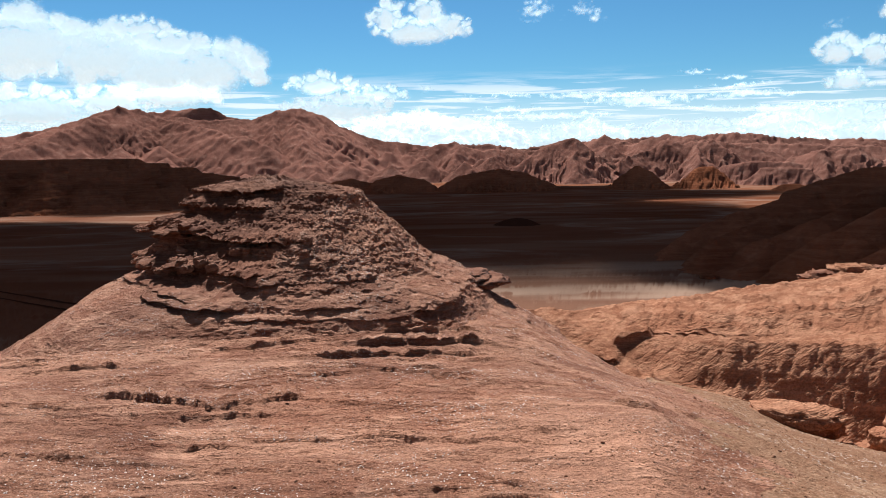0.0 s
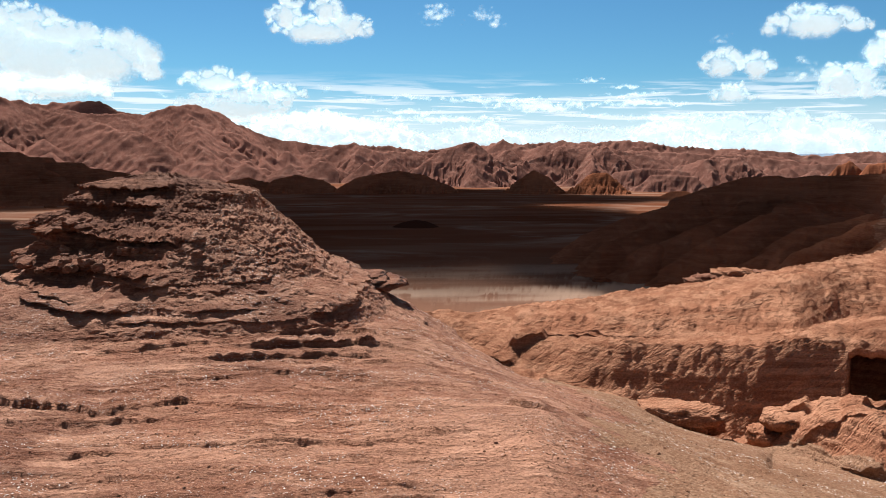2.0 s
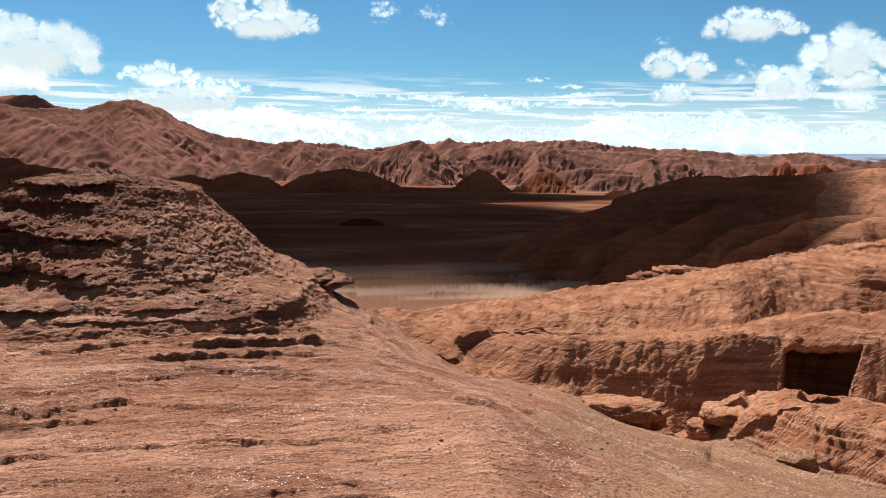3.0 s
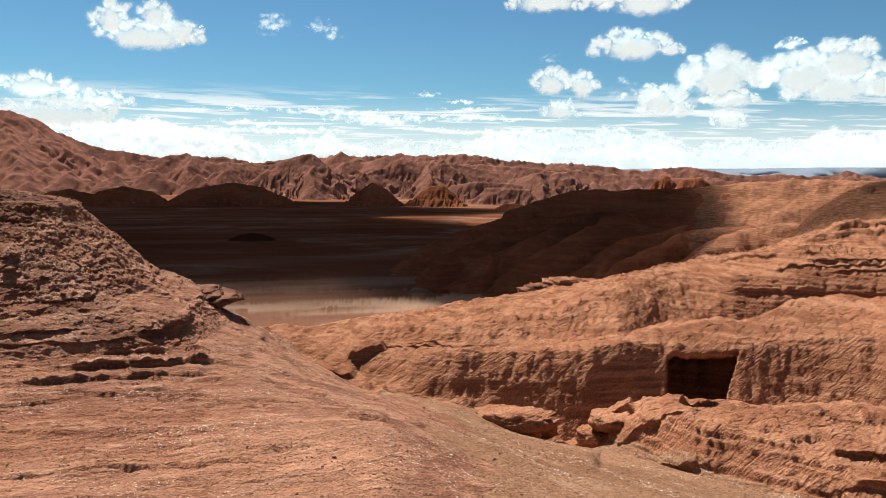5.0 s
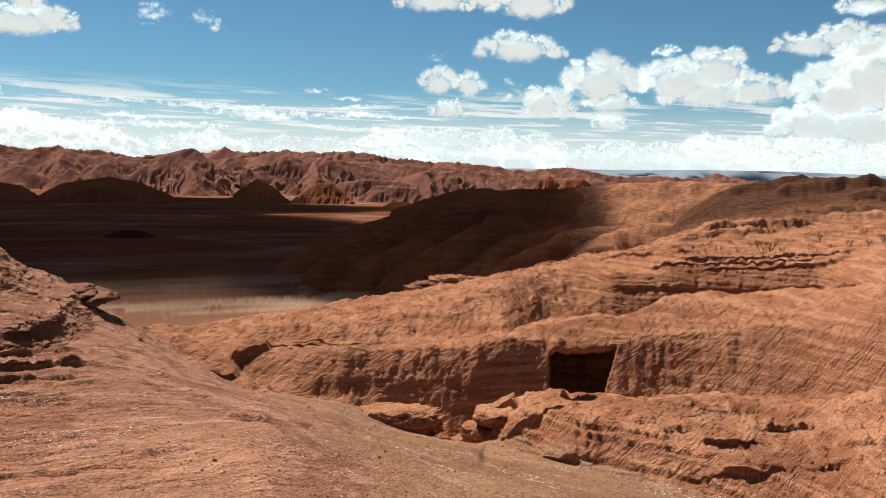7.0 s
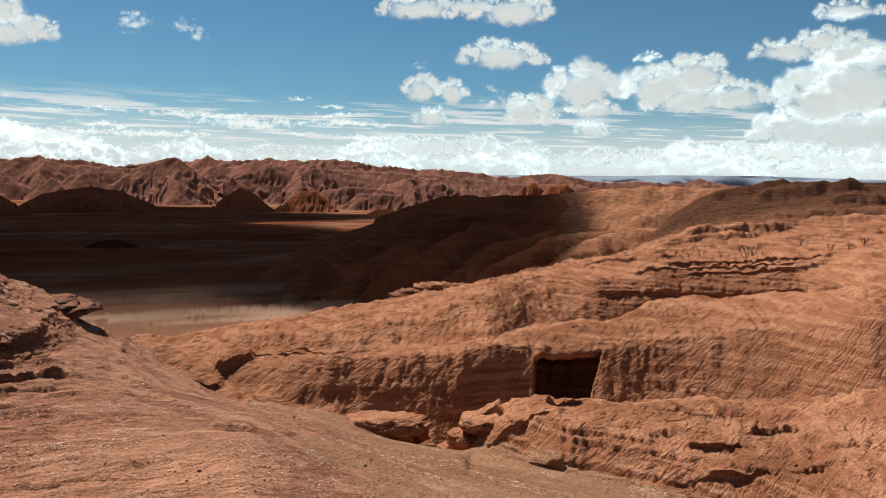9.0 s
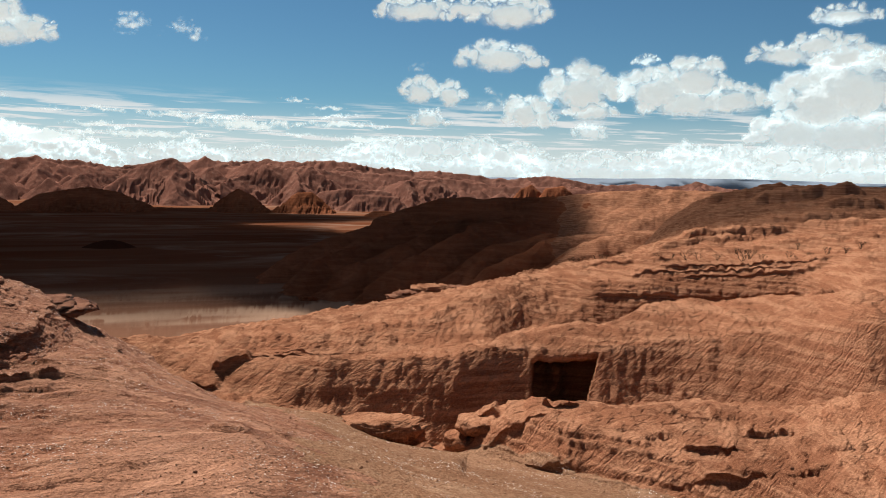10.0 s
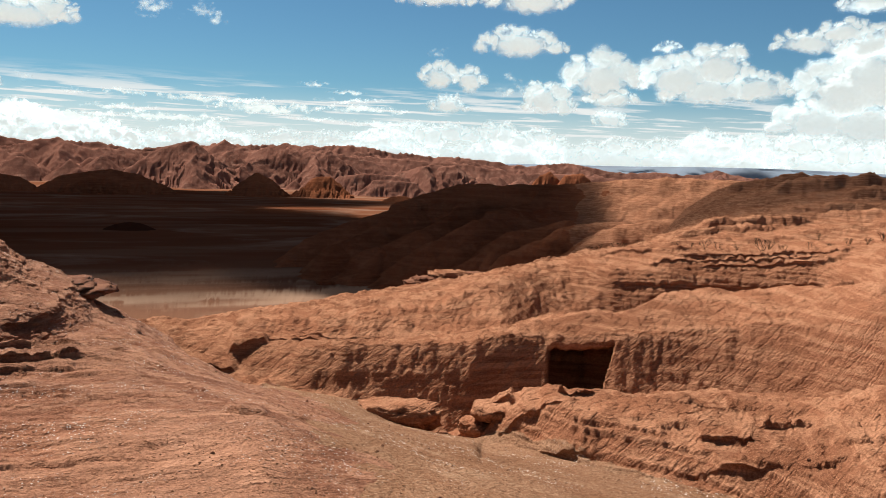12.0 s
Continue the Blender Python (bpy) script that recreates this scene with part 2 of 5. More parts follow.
def pnoise(x, y, z):
    """Gradient noise, about -0.7 to 0.7."""
    x, y, z = np.asarray(x, np.float64), np.asarray(y, np.float64), np.asarray(z, np.float64)
    xi, yi, zi = np.floor(x), np.floor(y), np.floor(z)
    xf, yf, zf = (x - xi).astype(np.float32), (y - yi).astype(np.float32), (z - zi).astype(np.float32)
    xi, yi, zi = xi.astype(np.int32) & 255, yi.astype(np.int32) & 255, zi.astype(np.int32) & 255
    u, v, w = (s * s * s * (s * (s * 6 - 15) + 10) for s in (xf, yf, zf))
    total = 0.0
    for dx in (0, 1):
        tx = TABLE[xi + dx]
        fx, bx = (u if dx else 1 - u), xf - dx
        for dy in (0, 1):
            ty = TABLE[tx + yi + dy]
            fy, by = fx * (v if dy else 1 - v), yf - dy
            for dz in (0, 1):
                g = TABLE[ty + zi + dz]
                dot = GRAD_X[g] * bx + GRAD_Y[g] * by + GRAD_Z[g] * (zf - dz)
                total = total + dot * (fy * (w if dz else 1 - w))
    return total


def fbm(x, y, z, octaves=4, gain=0.5, kind=""):
    """Layers of noise. kind: '' plain, 'ridge' sharp crests near 1, 'billow' round lumps from 0."""
    total, amp, f = 0.0, 1.0, 1.0
    for k in range(octaves):
        s = pnoise(x * f + 17.3 * k, y * f - 9.1 * k, z * f + 4.7 * k)
        if kind == "ridge":
            s = 1.0 - 2.2 * np.abs(s)
        elif kind == "billow":
            s = 2.2 * np.abs(s)
        total = total + amp * s
        amp *= gain
        f *= 2.03
    return total


def smooth(lo, hi, x):
    s = np.clip((x - lo) / (hi - lo), 0.0, 1.0)
    return s * s * (3 - 2 * s)


def glide(xs, ys, x, width=0.0):
    """Values ys at xs carried over to x, with rounded corners."""
    if not width:
        return np.interp(x, xs, ys)
    return sum(np.interp(x + width * o, xs, ys) * k for o, k in ((-1, 0.12), (-0.5, 0.23), (0, 0.3), (0.5, 0.23), (1, 0.12)))


# ---- mesh helpers ----
def sheet_mesh(name, points, closed=False, material=None):
    """A mesh from a grid of points (rows, columns, 3); closed joins the last column to the first."""
    rows, cols = points.shape[:2]
    mesh = bpy.data.meshes.new(name)
    i = np.arange(rows * cols).reshape(rows, cols)
    if closed:
        i = np.concatenate([i, i[:, :1]], 1)
    quads = np.stack([i[:-1, :-1], i[:-1, 1:], i[1:, 1:], i[1:, :-1]], -1).reshape(-1, 4)
    mesh.vertices.add(rows * cols)
    mesh.vertices.foreach_set("co", np.ascontiguousarray(points, np.float32).ravel())
    mesh.loops.add(quads.size)
    mesh.loops.foreach_set("vertex_index", quads.ravel().astype(np.int32))
    mesh.polygons.add(len(quads))
    mesh.polygons.foreach_set("loop_start", np.arange(0, quads.size, 4, dtype=np.int32))
    mesh.polygons.foreach_set("use_smooth", np.ones(len(quads), bool))
    mesh.update(calc_edges=True)
    if material:
        mesh.materials.append(material)
    return mesh


def tri_mesh(name, verts, tris, material=None, shade=True):
    mesh = bpy.data.meshes.new(name)
    mesh.vertices.add(len(verts))
    mesh.vertices.foreach_set("co", np.ascontiguousarray(verts, np.float32).ravel())
    mesh.loops.add(tris.size)
    mesh.loops.foreach_set("vertex_index", np.ascontiguousarray(tris, np.int32).ravel())
    mesh.polygons.add(len(tris))
    mesh.polygons.foreach_set("loop_start", np.arange(0, tris.size, 3, dtype=np.int32))
    mesh.polygons.foreach_set("use_smooth", np.full(len(tris), shade))
    mesh.update(calc_edges=True)
    if material:
        mesh.materials.append(material)
    return mesh


def ball(level):
    """Unit icosphere as arrays."""
    bm = bmesh.new()
    bmesh.ops.create_icosphere(bm, subdivisions=level, radius=1.0)
    bm.verts.ensure_lookup_table()
    v = np.array([x.co[:] for x in bm.verts])
    t = np.array([[x.index for x in f.verts] for f in bm.faces])
    bm.free()
    return v, t


BALLS = {k: ball(k) for k in (1, 2, 3, 4)}

# ---- the ground: one sheet from the camera's feet to the horizon ----
PLAIN_Z = -33.35


def beds(z, x, y, thick, sharp=0.75):
    """Steps the height z into level beds of uneven thickness."""
    warp = 0.6 * thick * fbm(x / (thick * 14), y / (thick * 14), 0.0, 3)
    u = (z + warp) / thick
    u = u + 0.28 * np.sin(u * 2.17) + 0.2 * np.sin(u * 0.93 + 1.0)
    base = np.floor(u)
    f = u - base
    step = base + np.where(f < sharp, f / sharp * 0.18, 0.18 + 0.82 * smooth(sharp, 1.0, f))
    return (step - u) * thick


# Lines along the land, from near to far: bearing, distance and height at a few places each.
def seen(*places):
    """Places given by bearing, distance and angle under the horizon of the eye."""
    return [(a, r, EYE_Z - r * math.tan(radians(e))) for a, r, e in places]


STAND = [(-180, 0, 0), (180, 0, 0)]
STEP_OFF = [(-180, 5, -.3), (-60, 4, -.6), (-28, 4, -.75), (0, 4, -.8), (25, 4, -.9), (50, 4, -.9), (180, 5, -.3)]
FORE_SLOPE = [(-180, 9, -.6), (-60, 8, -1.7), (-28, 8, -1.9), (0, 8.2, -2.0), (14, 7.6, -1.9), (25, 8, -2.0), (37, 8, -2.0), (50, 8.5, -2.3), (70, 9, -2), (180, 9, -.6)]
SADDLE = [(-180, 12, -1), (-60, 10, -1.8), (-28, 12.5, -1.75), (-17, 11.5, -1.95), (0, 12, -1.93), (13.7, 11, -1.8), (20, 12, -2.35), (25, 12.5, -2.75), (37, 12.5, -3.2), (50, 12, -3.3), (80, 11, -2.6), (180, 12, -1)]
SPUR_BRINK = [(-180, 20, -2), (-60, 15, -2.4), (-28, 18, -2.05), (-20, 18, -2.1), (-10, 17.5, -2.05), (0, 17.5, -2.1), (3, 21, -2.3)] + seen(
    (5, 22, 10.75), (6.8, 21.4, 11.85), (9, 20.4, 12.85), (11.9, 18.8, 14.5), (14.4, 18.2, 15.2), (18.2, 18, 15.9), (21.7, 18.2, 17.0), (25.2, 18.8, 17.65), (28.7, 19, 18.05), (32.2, 18.2, 18.45), (35.7, 17.1, 19.1), (38.7, 16.6, 19.5),
    (41.2, 16.4, 19.6), (43.6, 16.2, 20.0), (48, 15.5, 20.3), (55, 14, 20.5)) + [(80, 14, -3), (180, 20, -2)]
SHELF_BROW = [(-180, 23, -2.5), (-60, 20, -4), (-28, 22, -4.5), (0, 22.5, -4)] + seen((5, 26, 13.2), (9, 24, 14.8), (11.9, 21.5, 15.6), (14.4, 21, 15.0), (18.2, 20.6, 15.75), (21.7, 20.6, 17.1), (25.2, 20.6, 18.2), (27.6, 20.2, 18.4),
    (28.6, 19.9, 17.0), (30, 19.6, 15.9), (33, 18.9, 15.0), (36, 18.3, 15.0), (40, 17.6, 16.0), (44, 17.1, 16.9), (48, 16.6, 17.3), (55, 15.2, 17.6)) + [(80, 18, -2.8), (180, 23, -2.5)]
SHELF_CREST = [(-180, 26, -3), (-60, 24, -6), (-28, 26, -7), (0, 28, -6)] + seen((5, 29, 12.6), (9, 26.4, 14.2), (11.9, 24, 14.9), (14.4, 23.0, 14.9), (19.8, 22.4, 15.8), (22.9, 22, 17.0), (25.2, 21.8, 17.7), (27.8, 21.2, 17.0),
    (29.2, 20.9, 15.3), (31, 20.7, 14.3), (32.8, 20.6, 13.55), (34.4, 20.5, 13.9), (36.2, 20.5, 13.75), (39.8, 20.5, 13.55), (43.7, 20.5, 13.4), (47.8, 20.5, 13.15), (51, 20.5, 12.5), (53, 20.5, 11.7), (55, 20.5, 11.2)) + [(80, 22, -2.6), (180, 26, -3)]
WALL_FOOT = [(-180, 32, -4), (-60, 30, -9), (-12, 32, -10), (2, 33, -6.8)] + seen((5, 31.4, 11.3), (8, 29.4, 12.4), (10.8, 27.6, 13.4), (14.4, 25.9, 14.7), (19.8, 25.2, 15.7), (22.9, 24.9, 16.8), (25.2, 24.7, 17.6), (27.6, 25.0, 17.4), (29.5, 25.6, 16.8),
    (31.5, 26.0, 16.2), (36, 26.2, 15.8), (45, 26.8, 15.0), (54, 25.5, 14.4)) + [(80, 26, -4), (180, 32, -4)]
WALL_LIP = [(-180, 35, -4.5), (-60, 36, -12), (-12, 38, -13), (2, 36, -8.5)] + seen((5, 31.9, 10.35), (8.2, 30.2, 11.45), (11.8, 28.6, 12.1), (16.7, 26.9, 12.2), (18.9, 26.7, 12.0), (24.3, 26.7, 11.72), (27.7, 27.0, 11.5), (29.6, 27.5, 11.1), (32, 28.0, 10.8),
    (37.4, 28.2, 10.4), (40, 28.8, 9.9), (44, 29.6, 8.9), (48, 29.6, 8.5), (53, 28.0, 7.9)) + [(80, 29, -3.5), (180, 35, -4.5)]
CREST = [(-180, 38, -5), (-60, 42, -16), (-12, 44, -17), (2, 39, -12)] + seen((5, 32.6, 10.25), (8.2, 31, 11.25), (11.8, 29.3, 11.8), (16.7, 27.7, 11.9), (24.3, 27.6, 11.45), (27.7, 28.0, 11.2), (29.6, 28.8, 10.75), (31.9, 29.6, 9.92), (34.9, 30.2, 9.22),
    (37.4, 30.6, 9.15), (38.6, 31.2, 8.4), (39.9, 32.0, 7.65), (41.2, 32.8, 7.15), (42.7, 33.4, 6.94), (44.2, 33.6, 7.05), (48, 33.4, 6.45), (52.6, 30.5, 5.6)) + [(80, 32, -3), (180, 38, -5)]
BENCH = [(-180, 46, -6), (-60, 58, -24), (-12, 60, -25), (2, 46, -17)] + seen((5, 35, 10.4), (8.2, 33, 10.9), (12.2, 31.2, 11.5), (16.7, 30.6, 11.6), (22.8, 31.0, 11.2), (26, 31.4, 10.9), (29.6, 32.4, 10.35)) + [
    (32.3, 43, -5.7), (36, 47.2, -6.5), (42, 47.4, -6.4), (48.2, 47.4, -5.8), (50.5, 42, -5.2), (53.4, 33.5, -4.6), (80, 38, -4), (180, 46, -6)]
UPPER_BROW = [(-180, 52, -7), (-60, 68, -27), (-12, 70, -28), (2, 50, -19)] + seen((5, 38.5, 10.25), (8.6, 36, 10.45), (12.2, 32.4, 10.4), (14.4, 32.2, 10.25), (18.1, 32.2, 10.1), (21.9, 33, 9.45), (25.6, 34.2, 8.95), (27.5, 37.5, 8.1), (29.5, 44, 7.05),
    (31.5, 49.5, 6.6), (33.3, 51, 6.9)) + [(36, 48.6, -5.0), (39, 48.6, -4.9), (45, 48.8, -4.5), (49.5, 48.8, -4.1), (51.5, 43, -3.8), (53.4, 35, -3.5), (80, 46, -3), (180, 52, -7)]
SKYLINE = [(-180, 60, -8), (-60, 80, -30), (-12, 80, -31), (2, 54, -22)] + seen((5, 41, 10.2), (8.6, 42, 10.25), (12.2, 44, 9.6), (15.1, 46, 9.27), (18.1, 49, 8.8), (21.9, 53, 8.15), (23.4, 54.5, 7.85), (25.7, 56, 7.4), (27.6, 56.5, 7.0), (29.5, 57, 6.55),
    (31.5, 57, 6.0), (33.3, 57, 5.5)) + [(36, 49.9, -3.9), (39, 49.8, -3.85), (45, 49.8, -3.35), (49.5, 49.8, -2.85), (51.5, 44, -2.9), (53.4, 36.5, -2.6), (55, 36, -2.4), (80, 52, -2.5), (180, 60, -8)]
TERRACE = [(-180, 70, -9), (-60, 110, -33), (-12, 110, -33), (2, 66, -28), (5, 52, -14), (11.6, 58, -13), (20.5, 66, -12), (28.4, 70, -11), (33, 64, -5), (34.5, 59, -3.7), (39.5, 52.5, -2.8), (45, 52.5, -2.6), (50, 52.5, -2.05), (53, 50, -1.5),
           (80, 58, -1), (180, 70, -9)]
UPLAND = [(-180, 90, -12), (-60, 140, -33.3), (5, 80, -26), (20.5, 100, -24), (30, 110, -22), (34, 90, -9), (37.5, 82, -5.2), (39.5, 78, -3.95), (43, 82, -2.7), (48, 85, -2.1), (52, 85, -1.6), (80, 90, 0), (180, 90, -12)]
UPLAND_EDGE = [(-180, 160, -25), (-60, 180, -33.35), (10, 130, -33.3), (28, 160, -33), (34, 160, -27), (38, 155, -14), (41, 150, -3.5), (43, 150, -0.6), (45.6, 150, 1.2), (50, 140, 2), (80, 150, 3), (180, 160, -25)]
UPLAND_FOOT = [(-180, 260, -33.35), (-60, 260, -33.35), (28, 260, -33.35), (38, 270, -25), (44, 270, -10), (80, 270, -10), (180, 260, -33.35)]
LAND = [STAND, STEP_OFF, FORE_SLOPE, SADDLE, SPUR_BRINK, SHELF_BROW, SHELF_CREST, WALL_FOOT, WALL_LIP, CREST, BENCH, UPPER_BROW, SKYLINE, TERRACE, UPLAND, UPLAND_EDGE, UPLAND_FOOT, [(-180, 430, -33.35), (180, 430, -33.35)], [(-180, 4900, -33.35), (180, 4900, -33.35)]]
LAND_ROWS = [4, 20, 110, 140, 60, 60, 36, 90, 50, 60, 50, 60, 60, 100, 130, 14, 12, 30]


# Beds that break off in a step: bearing from and to, distance at both ends, height, and how far back the step fades out.
NEAR_LEDGES = [
    (-8, 4.6, 16.3, 16.4, .34, 1.8), (-12, 5.5, 15.3, 15.6, .18, 1.5), (-6, 3.2, 17.3, 17.4, .24, 1.5), (-24, -15.2, 13.8, 12.3, .20, 2.5), (-16, -8.5, 12.3, 12.7, .15, 2.5), (10.8, 14.3, 12.2, 12.0, .15, 1.2), (3, 9, 13.4, 13.2, .07, 1.5),
    (-20, -6, 17.0, 16.8, .14, 1.5), (-28, -20, 16.2, 16, .1, 2), (0, 10, 10.6, 10.8, .05, 1.5), (-9, 2, 14.3, 14.4, .06, 1.5), (-27, -19, 10.6, 10.2, .06, 1.5), (5.2, 7.6, 16.8, 16.2, .12, 1.2), (8.6, 10.2, 14.2, 14.0, .1, 1.0), (15, 17, 12.8, 12.7, .08, 1.0),
]
HILL_LEDGES = [
    (28, 33, 56.5, 57.5, .3, 5), (11.2, 13.8, 27.9, 28.1, .62, 4.5), (13.2, 17.5, 28.6, 29, .2, 4), (8.0, 11.8, 27.0, 26.8, .4, 4), (14.5, 21, 30.4, 30.4, .16, 3), 
    (26.6, 30.6, 20.9, 20.0, .5, 4), (49.4, 60, 33.5, 31.5, 1.2, 6),
]
SHELF_LEDGES = [
    (33.2, 36.2, 19.6, 19.9, .42, 1.2), (42.2, 47.6, 17.6, 17.7, .30, 2.2), (38, 44.5, 18.9, 19.0, .12, 1.6), (45.6, 50, 18.6, 18.9, .22, 1.8), (36.8, 43.5, 18.2, 18.3, .1, 1.5), (38, 55, 19.7, 19.3, .10, 1.2), (46, 55, 17.4, 17.2, .14, 1.6), (29, 35, 19.2, 18.7, .2, 1.2), (41, 55, 16.7, 16.5, .16, 1.0),
    (31.9, 36.5, 17.9, 17.2, .34, 1.6),
]
BACK_LEDGES = [
    (40, 52, 51.2, 51.2, .42, 3), (35.5, 42, 55, 51.6, .5, 4), (41.5, 51, 49.9, 49.9, .36, 2), (38.5, 50, 50.6, 50.5, .35, 1.5), (33.4, 39, 60, 56, .35, 5), (36, 50, 48.9, 48.8, .3, 2), (41.5, 48.5, 76, 79, 1.7, 10), (40.2, 47, 69, 72, 1.0, 8), (46, 57, 92, 94, 1.6, 14), (46, 52.5, 118, 116, 3.0, 20),
    (43, 48.5, 132, 126, 2.4, 20), (50, 57, 106, 108, 2.2, 18), (43, 57, 86, 84, 1.0, 10), (47, 58, 64, 62, .8, 6),
]


# where the gypsum spur with its scree gives way to clay
EDGE_AZ = [-180, 4, 8, 11.9, 14, 19.8, 21, 24, 26, 28.7, 33, 36, 42, 48, 55, 180]
EDGE_R = [22, 24, 21.6, 20.5, 25.3, 25.0, 22.5, 21, 20, 19.4, 18.2, 17.2, 16.5, 15.7, 14.3, 20]


def land_lines(az):
    r = np.array([glide([k[0] for k in line], [k[1] for k in line], az, 0.5) for line in LAND])
    z = np.array([glide([k[0] for k in line], [k[2] for k in line], az, 0.5) for line in LAND])
    return r, z


def build_ground():
    az = np.concatenate([np.arange(-180, -36, 4.0), np.arange(-36, -29, 0.5), np.arange(-29, 56, 0.105), np.arange(56, 64, 0.5), np.arange(64, 180, 4.0)])
    r, z = land_lines(az)
    # smooth slope through the lines, with no overshoot
    d = np.diff(z, axis=0) / np.diff(r, axis=0)
    m = np.zeros_like(z)
    m[1:-1] = np.where(d[:-1] * d[1:] > 0, 2 * d[:-1] * d[1:] / (d[:-1] + d[1:] + 1e-12), 0)
    m[0], m[-1] = d[0], 0
    rr, zz = [], []
    for k, count in enumerate(LAND_ROWS):
        s = np.arange(count)[:, None] / count
        if k == len(LAND_ROWS) - 1:
            rk = r[k] * (r[k + 1] / r[k]) ** s
        else:
            rk = r[k] + (r[k + 1] - r[k]) * s
        h = r[k + 1] - r[k]
        t = (rk - r[k]) / h
        zk = ((2 * t**3 - 3 * t**2 + 1) * z[k] + (t**3 - 2 * t**2 + t) * h * m[k] + (-2 * t**3 + 3 * t**2) * z[k + 1] + (t**3 - t**2) * h * m[k + 1])
        zk = zk + 0.55 * (z[k] + (z[k + 1] - z[k]) * t - zk)
        rr.append(rk)
        zz.append(zk)
    rr, zz = np.concatenate(rr + [r[-1:]]), np.concatenate(zz + [z[-1:]])
    a = np.radians(az)[None, :]
    x, y = rr * np.sin(a), rr * np.cos(a)
    azs = az[None, :]
    flat = smooth(200, 320, rr)
    edge = np.interp(azs, EDGE_AZ, EDGE_R)
    hill = smooth(-0.5, 0.5, rr - edge) * (1 - flat)
    near = (1 - hill) * (1 - flat)
    scree = smooth(5, 10, azs + 4 * fbm(x / 4, y / 4, 7.0, 3)) * smooth(6.5, 9, rr) * near
    size = np.clip(rr / 20.0, 0.35, 4.0)
    # broad swells and runnels down the slopes
    zz = zz + (1 - flat) * size**0.8 * (0.10 * near + (0.24 - 0.17 * smooth(36, 46, rr)) * hill * size**-0.8 * smooth(3, 8, azs)) * fbm(x / (3.2 + 2.5 * hill), y / (3.2 + 2.5 * hill), 0.3, 3)
    # runnels: cut straight down the clay, aslant to the left, in three sizes
    lean = x * 0.86 - y * 0.50
    fall = x * 0.50 + y * 0.86
    for wide, deep in ((1.5, 0.12), (0.55, 0.075), (0.24, 0.036)):
        run = fbm(lean / wide, fall / (wide * 3.4), zz / (wide * 3.4), 3, 0.5, "ridge")
        zz = zz + hill * deep * size**0.5 * np.clip(0.75 - run, -1.2, 0.15)
    # the craggy face of the wall and the shelf is lumpier
    steep = smooth(0.25, 0.7, np.abs(np.gradient(zz, axis=0) / (np.gradient(rr, axis=0) + 1e-4))) * hill
    zz = zz + steep * 0.06 * fbm(x * 1.9, y * 1.9, zz * 1.9, 4, 0.6)
    # ledges: beds that break off towards the viewer's side and hang over a little
    pull = np.zeros_like(zz)
    for gap, tall, where, seed in ((1.7, 0.05, near * (1 - scree), 1.0), (0.62, 0.050, near * (1 - 0.85 * scree), 2.0), (0.24, 0.030, near * (1 - 0.5 * scree), 2.5), (3.6, 0.12, hill, 3.0), (10.0, 0.45, hill * smooth(50, 64, rr), 5.0)):
        p = (rr + 0.22 * x + gap * 1.6 * fbm(x / (gap * 5) + seed, y / (gap * 3), seed, 4, 0.5)) / gap
        f = p - np.floor(p)
        come = smooth(-0.10, 0.18, fbm(x / (gap * 8) + 9 * seed, y / (gap * 1.6), np.floor(p) * 0.73 + seed, 3))
        saw = smooth(0.0, 0.16 if seed >= 3 else 0.05, f) * (1 - f) ** 1.2
        zz = zz + tall * where * come * saw
        pull = pull + (0.4 if seed < 3 else 0.0) * tall * where * come * smooth(0.02, 0.06, f) * (1 - smooth(0.06, 0.25, f))
    for ledges, lip in ((NEAR_LEDGES, 0.05), (SHELF_LEDGES, 0.08), (HILL_LEDGES, 0.14), (BACK_LEDGES, 0.25)):
        for k, (a0, a1, r0, r1, tall, back) in enumerate(ledges):
            wide = max(lip, 0.35 * tall)
            cols = np.flatnonzero((az > a0 - 0.1 * (a1 - a0)) & (az < a1 + 0.1 * (a1 - a0)))
            some = rr[:, cols]
            rows = np.flatnonzero((some.max(1) > min(r0, r1) - 4 * tall) & (some.min(1) < max(r0, r1) + back + 4 * tall))
            w = np.ix_(rows, cols)
            s = np.clip((az[cols][None, :] - a0) / (a1 - a0), -0.5, 1.5)
            d = rr[w] - (r0 + (r1 - r0) * s) + (0.5 * tall + 0.05) * fbm(x[w] * 0.45 + 3 * k, y[w] * 0.25, k * 1.7, 4, 0.5) + (0.04 + 0.22 * tall) * fbm(x[w] * 2.6 / (0.6 + tall), y[w] * 1.3 / (0.6 + tall), k * 0.7, 2, 0.5) * 0.6
            soft = 0.15 if ledges in (HILL_LEDGES, BACK_LEDGES) else 0.3
            win = smooth(-0.05, soft, s) * (1 - smooth(1 - soft, 1.05, s)) * np.clip(0.9 + (0.3 if soft < 0.3 else 1.0) * fbm(az[cols][None, :] * 0.9, k * 2.3, 0.0, 4), 0.25, 1.3)
            zz[w] += (0.6 if lip < 0.06 else 0.45 if lip < 0.1 else 0.55) * tall * win * smooth(0, wide, d) * (1 - smooth(0, back, d))
            pull[w] += min((0.2 if lip < 0.06 else 0.45) * tall, 0.16) * win * smooth(wide * 0.4, wide, d) * (1 - smooth(wide, wide + 2.5 * tall, d))
    zz = zz + beds(zz, x, y, 0.30) * hill * (0.05 + 0.42 * smooth(44, 52, rr))
    zz = zz + (1 - flat) * 0.035 * size**0.8 * fbm(x * 2.1, y * 2.1, zz * 2, 5, 0.62) + (1 - flat) * 0.020 * size * fbm(x * 9, y * 9, zz * 6, 2, 0.6)
